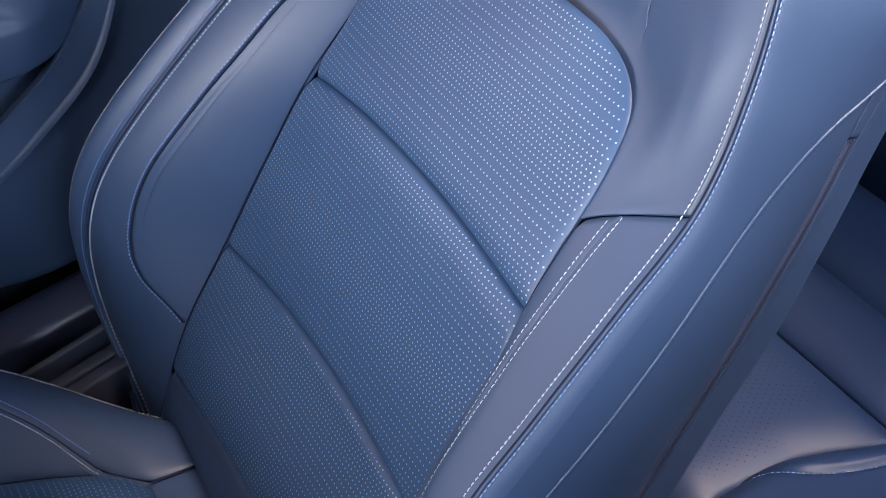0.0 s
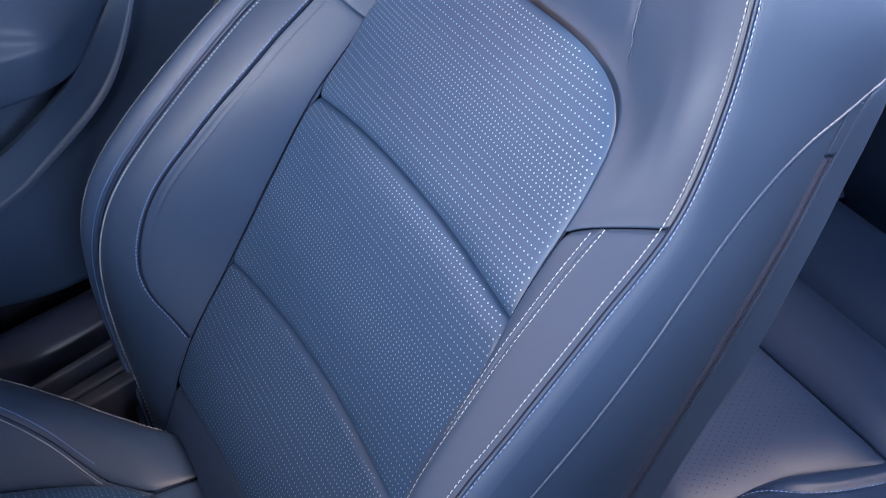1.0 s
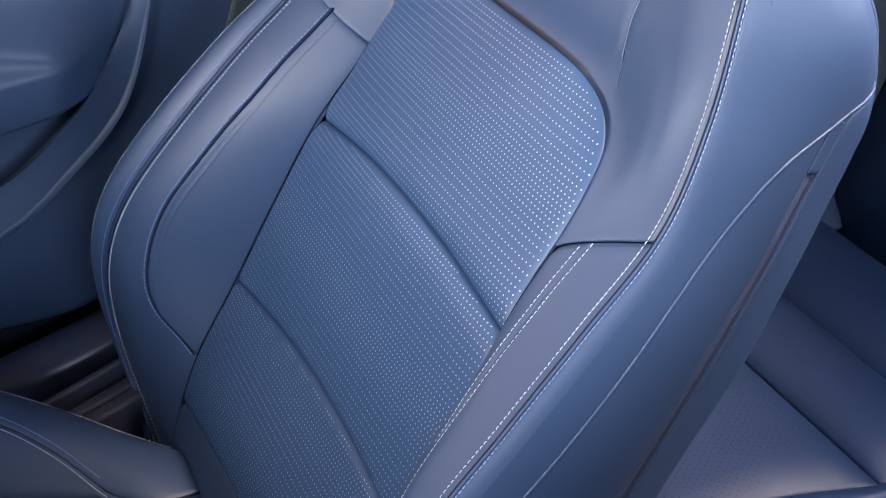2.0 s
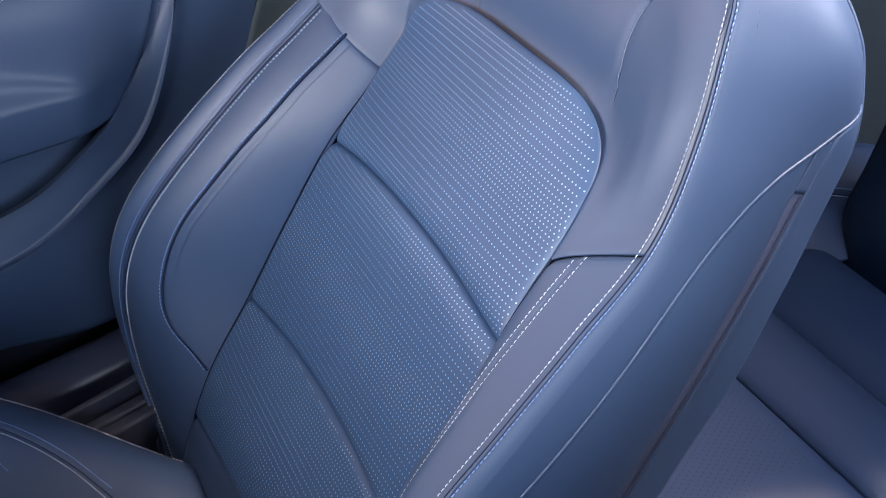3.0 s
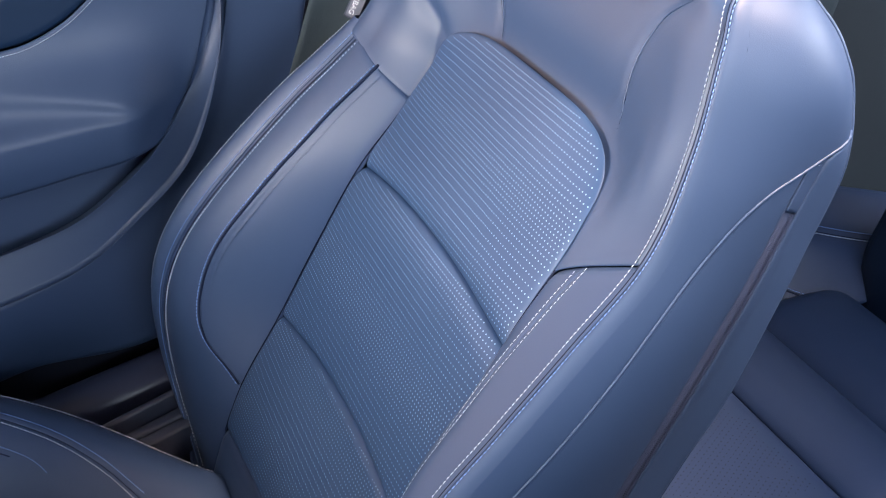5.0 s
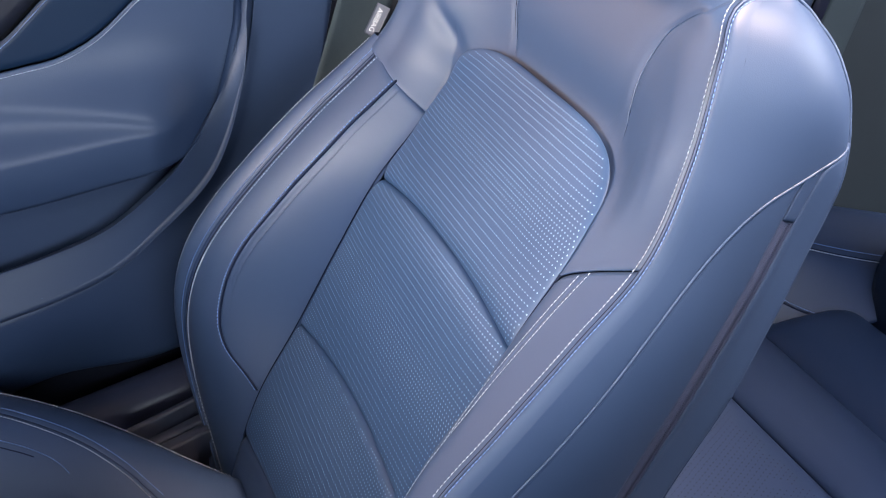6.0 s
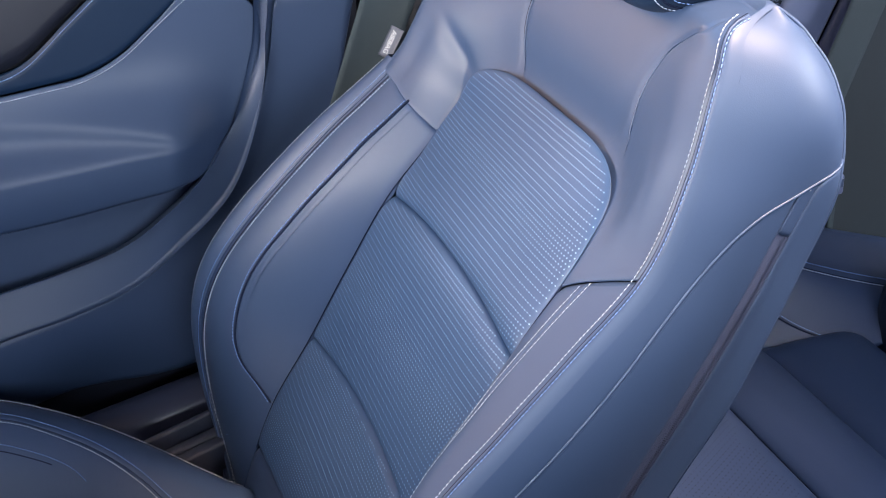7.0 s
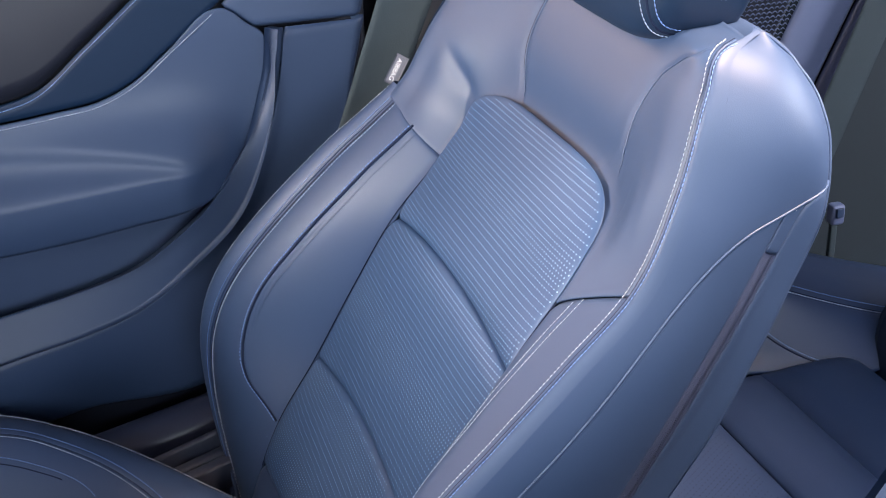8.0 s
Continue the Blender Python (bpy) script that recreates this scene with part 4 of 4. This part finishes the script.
floor = rounded_box("floor", (-0.52, -1.2, 0.04), (1.22, 1.4, 0.10), 0.0, CARPET)
tagged(floor, label="black carpeted car floor", category="floor", kind="structure")
pillar = thing("pillar_trim", "dark plastic pillar trim behind the door", "pillar", kind="structure")
patch("pillar_panel", lambda s, t: Vector((-0.440 + 0.03 * math.sin(math.pi * s), 0.20 + 0.17 * s + 0.10 * t, 0.10 + 1.15 * t)), 12, 20, PLASTIC_DARK, pillar, "dark plastic panel", 0.02)
belt = thing("seat_belt", "grey-green woven seat belt webbing hanging from the pillar", "seat belt")


def belt_sheet(s, t):
    z = 0.30 + 0.80 * t
    y = 0.150 + 0.048 * s + (z - 0.655) * 0.36 + 0.012 * s * (z - 0.655) * 4
    return Vector((-0.345 - 0.03 * ease(0.8, 1.2, z) - 0.003 * math.sin(math.pi * s) + 0.008 * s, y, z))


patch("webbing", belt_sheet, 8, 60, BELT, belt, "woven webbing", 0.0012)
superquad("belt_anchor", (-0.38, 0.30, 1.09), (UX, Vector((0, 1, 0)), Vector((0, 0, 1))), (0.03, 0.035, 0.03), (0.6, 0.6), PLASTIC_DARK, belt, "dark plastic belt guide", 20, 12)

# ---- rear seat ----
rear = thing("rear_bench", "dark blue leather rear seat with perforated cushion", "car seat")
RX0, RX1 = -0.155, 0.142
inner_edge = spline([(0.20, 0.150), (0.281, 0.142), (0.329, 0.136), (0.354, 0.136), (0.382, 0.144), (0.429, 0.160), (0.50, 0.165), (0.64, 0.165)])


def rear_cushion(y0, y1, name, swell):
    def fn(s, t):
        y = y0 + (y1 - y0) * t
        x = RX0 + (max(RX1, inner_edge(y) + 0.003) - RX0) * s
        ex, ey = min(s, 1 - s) * (RX1 - RX0), min(t, 1 - t) * (y1 - y0)
        front = 0.05 * max(0, (0.30 - y) / 0.06) ** 2 if y < 0.30 else 0
        z = 0.404 + 0.010 * (1 - (1 - min(ex / 0.04, 1)) ** 2) * (1 - (1 - min(ey / 0.03, 1)) ** 2) + 0.010 * swell * (1 - (1 - min(ey / 0.048, 1)) ** 2) * (1 - (1 - min(ex / 0.03, 1)) ** 2) - 0.003 * bump1(ey, 0.003) - front
        return Vector((x, y, z))
    return patch(name, fn, 40, 30, REAR_LEATHER, rear, "", 0.02)


rear_cushion(0.245, 0.445, "cushion_front_panel", 0.0)
rear_cushion(0.443, 0.530, "cushion_middle_panel", 0.15)
rear_cushion(0.522, 0.635, "cushion_rear_panel", 0.9)


def rear_hole(x, y):
    if y > 0.425 or abs(x) > 0.135 or (y > 0.36 and noise.noise(Vector((x * 30, y * 30, 3))) > 0.75 - (y - 0.36) * 12):
        return None, None, None, None
    xx = x - 0.0065
    ex, ey = min(xx - RX0, RX1 - xx), min(y - 0.245, 0.445 - y)
    z = 0.404 + 0.010 * (1 - (1 - min(ex / 0.04, 1)) ** 2) * (1 - (1 - min(ey / 0.03, 1)) ** 2) - (0.05 * max(0, (0.30 - y) / 0.06) ** 2 if y < 0.30 else 0)
    return Vector((xx, y, z - 0.00005)), UX, Vector((0, 1, 0)), Vector((0, 0, 1))


dots("perforation", rear_hole, [0.265 + 0.0044 * i for i in range(38)], lambda v: 0.14, HOLE, rear, step=0.0062, ru=0.0007, rv=0.0006)


inner_line = spline([(0.20, 0.150), (0.30, 0.140), (0.328, 0.145), (0.343, 0.158), (0.356, 0.167), (0.377, 0.177), (0.404, 0.185), (0.50, 0.195), (0.64, 0.195)])


def inner_bolster(s, t):
    y = 0.235 + 0.40 * t
    x0 = inner_edge(y) - 0.004
    x = x0 + (0.30 - x0) * s
    d = x - x0
    z = 0.398 + 0.026 * (1 - (1 - min(d / 0.03, 1)) ** 2) - 0.004 * bump1(x - inner_line(y), 0.003) + 0.004 * ease(0.0, 0.05, x - inner_line(y)) - 0.06 * max(0, (0.29 - y) / 0.055) ** 2 * (1 if y < 0.29 else 0)
    return Vector((x, y, z))


patch("cushion_inner_bolster", inner_bolster, 80, 60, REAR_LEATHER, rear, "", 0.03)
pts = []
for i in range(61):
    y = 0.322 + 0.31 * i / 60
    x0 = inner_edge(y) - 0.004
    pts.append(inner_bolster((inner_line(y) + 0.003 - x0) / (0.30 - x0), (y - 0.235) / 0.40) + Vector((0, 0, 0.0008)))
stitches("rear_stitching", pts, (0, 0, 1), BLUE_THREAD, rear, "pale blue thread stitching")
fold_x = spline([(0.30, -0.168), (0.45, -0.166), (0.52, -0.159), (0.575, -0.137), (0.615, -0.125), (0.80, -0.118)])
bolster_rise = spline([(0.0, 0.0), (0.05, 0.010), (0.12, 0.020), (0.25, 0.040), (0.31, 0.0455), (0.40, 0.050), (0.55, 0.060), (0.75, 0.067), (0.9, 0.050), (1.0, 0.0)])


def outer_bolster(s, t):
    """The raised outer side of the rear seat, which falls a little to the rear."""
    y = 0.40 + 0.42 * t
    x = fold_x(y) - 0.19 * s
    fall = 0.34 * (y - 0.645) * ease(0.05, 0.31, s)
    z = 0.404 + bolster_rise(s) - fall - 0.003 * bump1((s - 0.31) * 0.19, 0.0022)
    return Vector((x, y, z))


patch("cushion_outer_bolster", outer_bolster, 90, 60, REAR_LEATHER, rear, "", 0.03, True)
tube("rear_seam", [outer_bolster(0.31, 0.05 + 0.9 * i / 50) + Vector((0.0, 0, 0.0002)) for i in range(51)], 0.0013, SEAM_SHADE, rear, "dark cord for the shade in a seam", up=(0, 0, 1))
for off, mat in ((0.284, WHITE_THREAD), (0.342, BLUE_THREAD)):
    stitches("rear_stitching", [outer_bolster(off, 0.05 + 0.9 * i / 50) + Vector((0.0003, 0, 0.0004)) for i in range(51)], (0.5, 0, 1), mat, rear, "thread stitching", r=0.0006)
FLAP = [outer_bolster(0.30 * (1 - i / 40) ** 1.1 + 0.004, (0.605 - 0.13 * (1 - i / 40) - 0.40) / 0.42) for i in range(41)]
stitches("flap_stitching", [p + Vector((0.0004, 0.0022, 0.0006)) for p in FLAP], (0.6, 0, 1), BLUE_THREAD, rear, "pale blue thread stitching", r=0.0005)
tube("flap_seam", [p + Vector((0.0002, -0.0012, 0.0)) for p in FLAP], 0.0009, SEAM_SHADE, rear, "dark cord for the shade in a seam", up=(0, 0, 1))


def rear_back(x0, x1, bulge, yb):
    def fn(s, t):
        x, z = x0 + (x1 - x0) * s, 0.385 + 0.55 * t
        ex = min(s, 1 - s) * abs(x1 - x0)
        y = yb + 0.42 * (z - 0.40) - bulge * (1 - (1 - min(ex / 0.05, 1)) ** 2) + 0.02 * (1 - ease(0.0, 0.12, t))
        return Vector((x, y, z))
    return fn


patch("backrest_panel", rear_back(-0.145, 0.16, 0.012, 0.635), 30, 40, DARK_SHADED_LEATHER, rear, "", 0.03)
patch("backrest_bolster", rear_back(0.16, 0.34, 0.03, 0.635), 24, 40, DARK_SHADED_LEATHER, rear, "", 0.03)


def back_wing(s, t):
    x = -0.125 - 0.05 * s
    z = 0.395 + 0.55 * t
    y = 0.648 + 0.50 * (z - 0.41) - 0.012 * math.sin(math.pi * min(s * 1.4, 1)) + 0.10 * ease(0.45, 1.0, s) + 0.03 * (1 - ease(0, 0.1, t))
    return Vector((x, y, z))


# the wing lies in shadow, which the darker leather puts into its colour
patch("backrest_wing", back_wing, 30, 40, DARK_SHADED_LEATHER, rear, "", 0.03, True)
rounded_box("rear_seat_base", (-0.34, 0.26, 0.10), (0.34, 0.70, 0.375), 0.02, PLASTIC_DARK, rear, "dark seat base")

# ---- rear side ----
side_trim = thing("rear_side_trim", "layered grey and navy rear side trim with a woven mesh", "trim panel", kind="structure")
patch("side_panel", lambda s, t: Vector((-0.475 + 0.015 * math.sin(math.pi * t), 0.36 + 0.9 * s, 0.10 + 0.90 * t)), 16, 16, SIDE_FABRIC, side_trim, "dark grey-green fabric panel", 0.02)


def slanted(y0, y1, k0, k1, x, z0=0.50, z1=0.98):
    def fn(s, t):
        z = z0 + (z1 - z0) * t
        a, b = y0 + k0 * (z - 0.65), y1 + k1 * (z - 0.65)
        return Vector((x + 0.006 * math.sin(math.pi * s) - 0.004 * bump1(min(s, 1 - s) * (b - a), 0.004), a + (b - a) * s, z))
    return fn


patch("grey_trim", slanted(0.709, 0.787, 0.46, 0.46, -0.452), 12, 20, PLASTIC_PALE, side_trim, "grey-violet plastic strip", 0.008)
patch("navy_trim", slanted(0.788, 0.848, 0.46, 0.67, -0.450), 12, 20, NAVY, side_trim, "navy strip", 0.008)
patch("mesh_backing", slanted(0.56, 0.708, 0.46, 0.46, -0.460), 12, 20, PLASTIC_DARK, side_trim, "dark mesh backing", 0.004)


def mesh_weave():
    """A woven mesh: rows of small wavy cords."""
    verts, faces = [], []
    z = 0.60
    while z < 0.78:
        y = 0.60 + 0.46 * (z - 0.65)
        while y < 0.703 + 0.46 * (z - 0.65):
            base = len(verts)
            for i in range(6):
                f = i / 5
                zz = z + 0.0022 * math.sin(math.pi * f)
                for d, e in ((-0.0008, 0.0), (0.0, 0.0009), (0.0008, 0.0)):
                    verts.append(Vector((-0.4545 + e * 1.5, y + 0.0062 * f, zz + d)))
            for i in range(5):
                for k in range(2):
                    a = base + i * 3 + k
                    faces.append((a, a + 3, a + 4, a + 1))
            y += 0.0072
        z += 0.0052
    return mesh_object("mesh_weave", verts, faces, PLASTIC_PALE, side_trim, "woven mesh cords", True, "stuff")


mesh_weave()
rear_belt = thing("rear_seat_belt", "grey-green woven rear seat belt webbing", "seat belt")
patch("webbing", lambda s, t: Vector((-0.405 - 0.03 * t, 0.745 + 0.050 * s + 0.44 * 0.5 * (t - 0.25), 0.46 + 0.5 * t)), 8, 30, BELT, rear_belt, "woven webbing", 0.0012)
buckle = thing("belt_buckle", "small grey plastic belt buckle beside the rear seat", "belt buckle")
rounded_box("buckle_body", (-0.408, 0.760, 0.430), (-0.392, 0.778, 0.456), 0.004, PLASTIC_PALE, buckle, "grey plastic body")
rounded_box("buckle_button", (-0.393, 0.764, 0.441), (-0.389, 0.774, 0.453), 0.0015, PLASTIC, buckle, "release button")
rounded_box("buckle_stalk", (-0.404, 0.763, 0.10), (-0.397, 0.772, 0.432), 0.002, BELT, buckle, "stalk")

# ---- the car's shell around and behind the camera ----
# unseen roof; the hole is placed so the sun reaches the seat's top
shell_top = thing("roof", "unseen dark lined roof with an opening added to shape the sun", "roof", kind="structure")
for lo, hi in (((-0.62, -1.4, 1.22), (1.35, 0.29, 1.26)), ((-0.62, 0.64, 1.22), (1.35, 1.7, 1.26)), ((-0.62, 0.29, 1.22), (0.16, 0.64, 1.26)), ((0.45, 0.29, 1.22), (1.35, 0.64, 1.26))):
    rounded_box("roof_lining", lo, hi, 0.008, LINER, shell_top)
wall_left = rounded_box("wall_west", (-0.62, -1.3, 0.04), (-0.52, 1.6, 0.92), 0.01, PLASTIC_DARK)
tagged(wall_left, label="dark car body side below the windows", category="wall", kind="structure")
wall_right = rounded_box("wall_east", (1.25, -1.3, 0.04), (1.35, 1.6, 0.86), 0.01, PLASTIC_DARK)
tagged(wall_right, label="dark car body side below the windows", category="wall", kind="structure")
wall_front = rounded_box("wall_south", (-0.62, -1.4, 0.04), (1.35, -1.3, 0.86), 0.01, PLASTIC_DARK)
tagged(wall_front, label="dark dashboard wall", category="wall", kind="structure")
wall_back = rounded_box("wall_north", (-0.62, 1.6, 0.04), (1.35, 1.7, 0.95), 0.01, PLASTIC_DARK)
tagged(wall_back, label="dark rear wall below the rear window", category="wall", kind="structure")
# unseen box; its height is set to shade the cushion and lower insert
dash = rounded_box("wall_dashboard", (-0.52, -1.3, 0.04), (1.25, -0.72, 0.905), 0.04, PLASTIC_DARK)
tagged(dash, label="unseen dark dashboard box added to block low windscreen light", category="dashboard", kind="structure")
# unseen slab, added to keep window light off the seat's lower flank
flank_blocker = rounded_box("wall_tunnel", (0.345, -0.72, 0.06), (0.390, 0.30, 0.600), 0.02, PLASTIC_DARK)
tagged(flank_blocker, label="unseen dark slab added between the seats to shade the lower flank", category="wall", kind="structure")
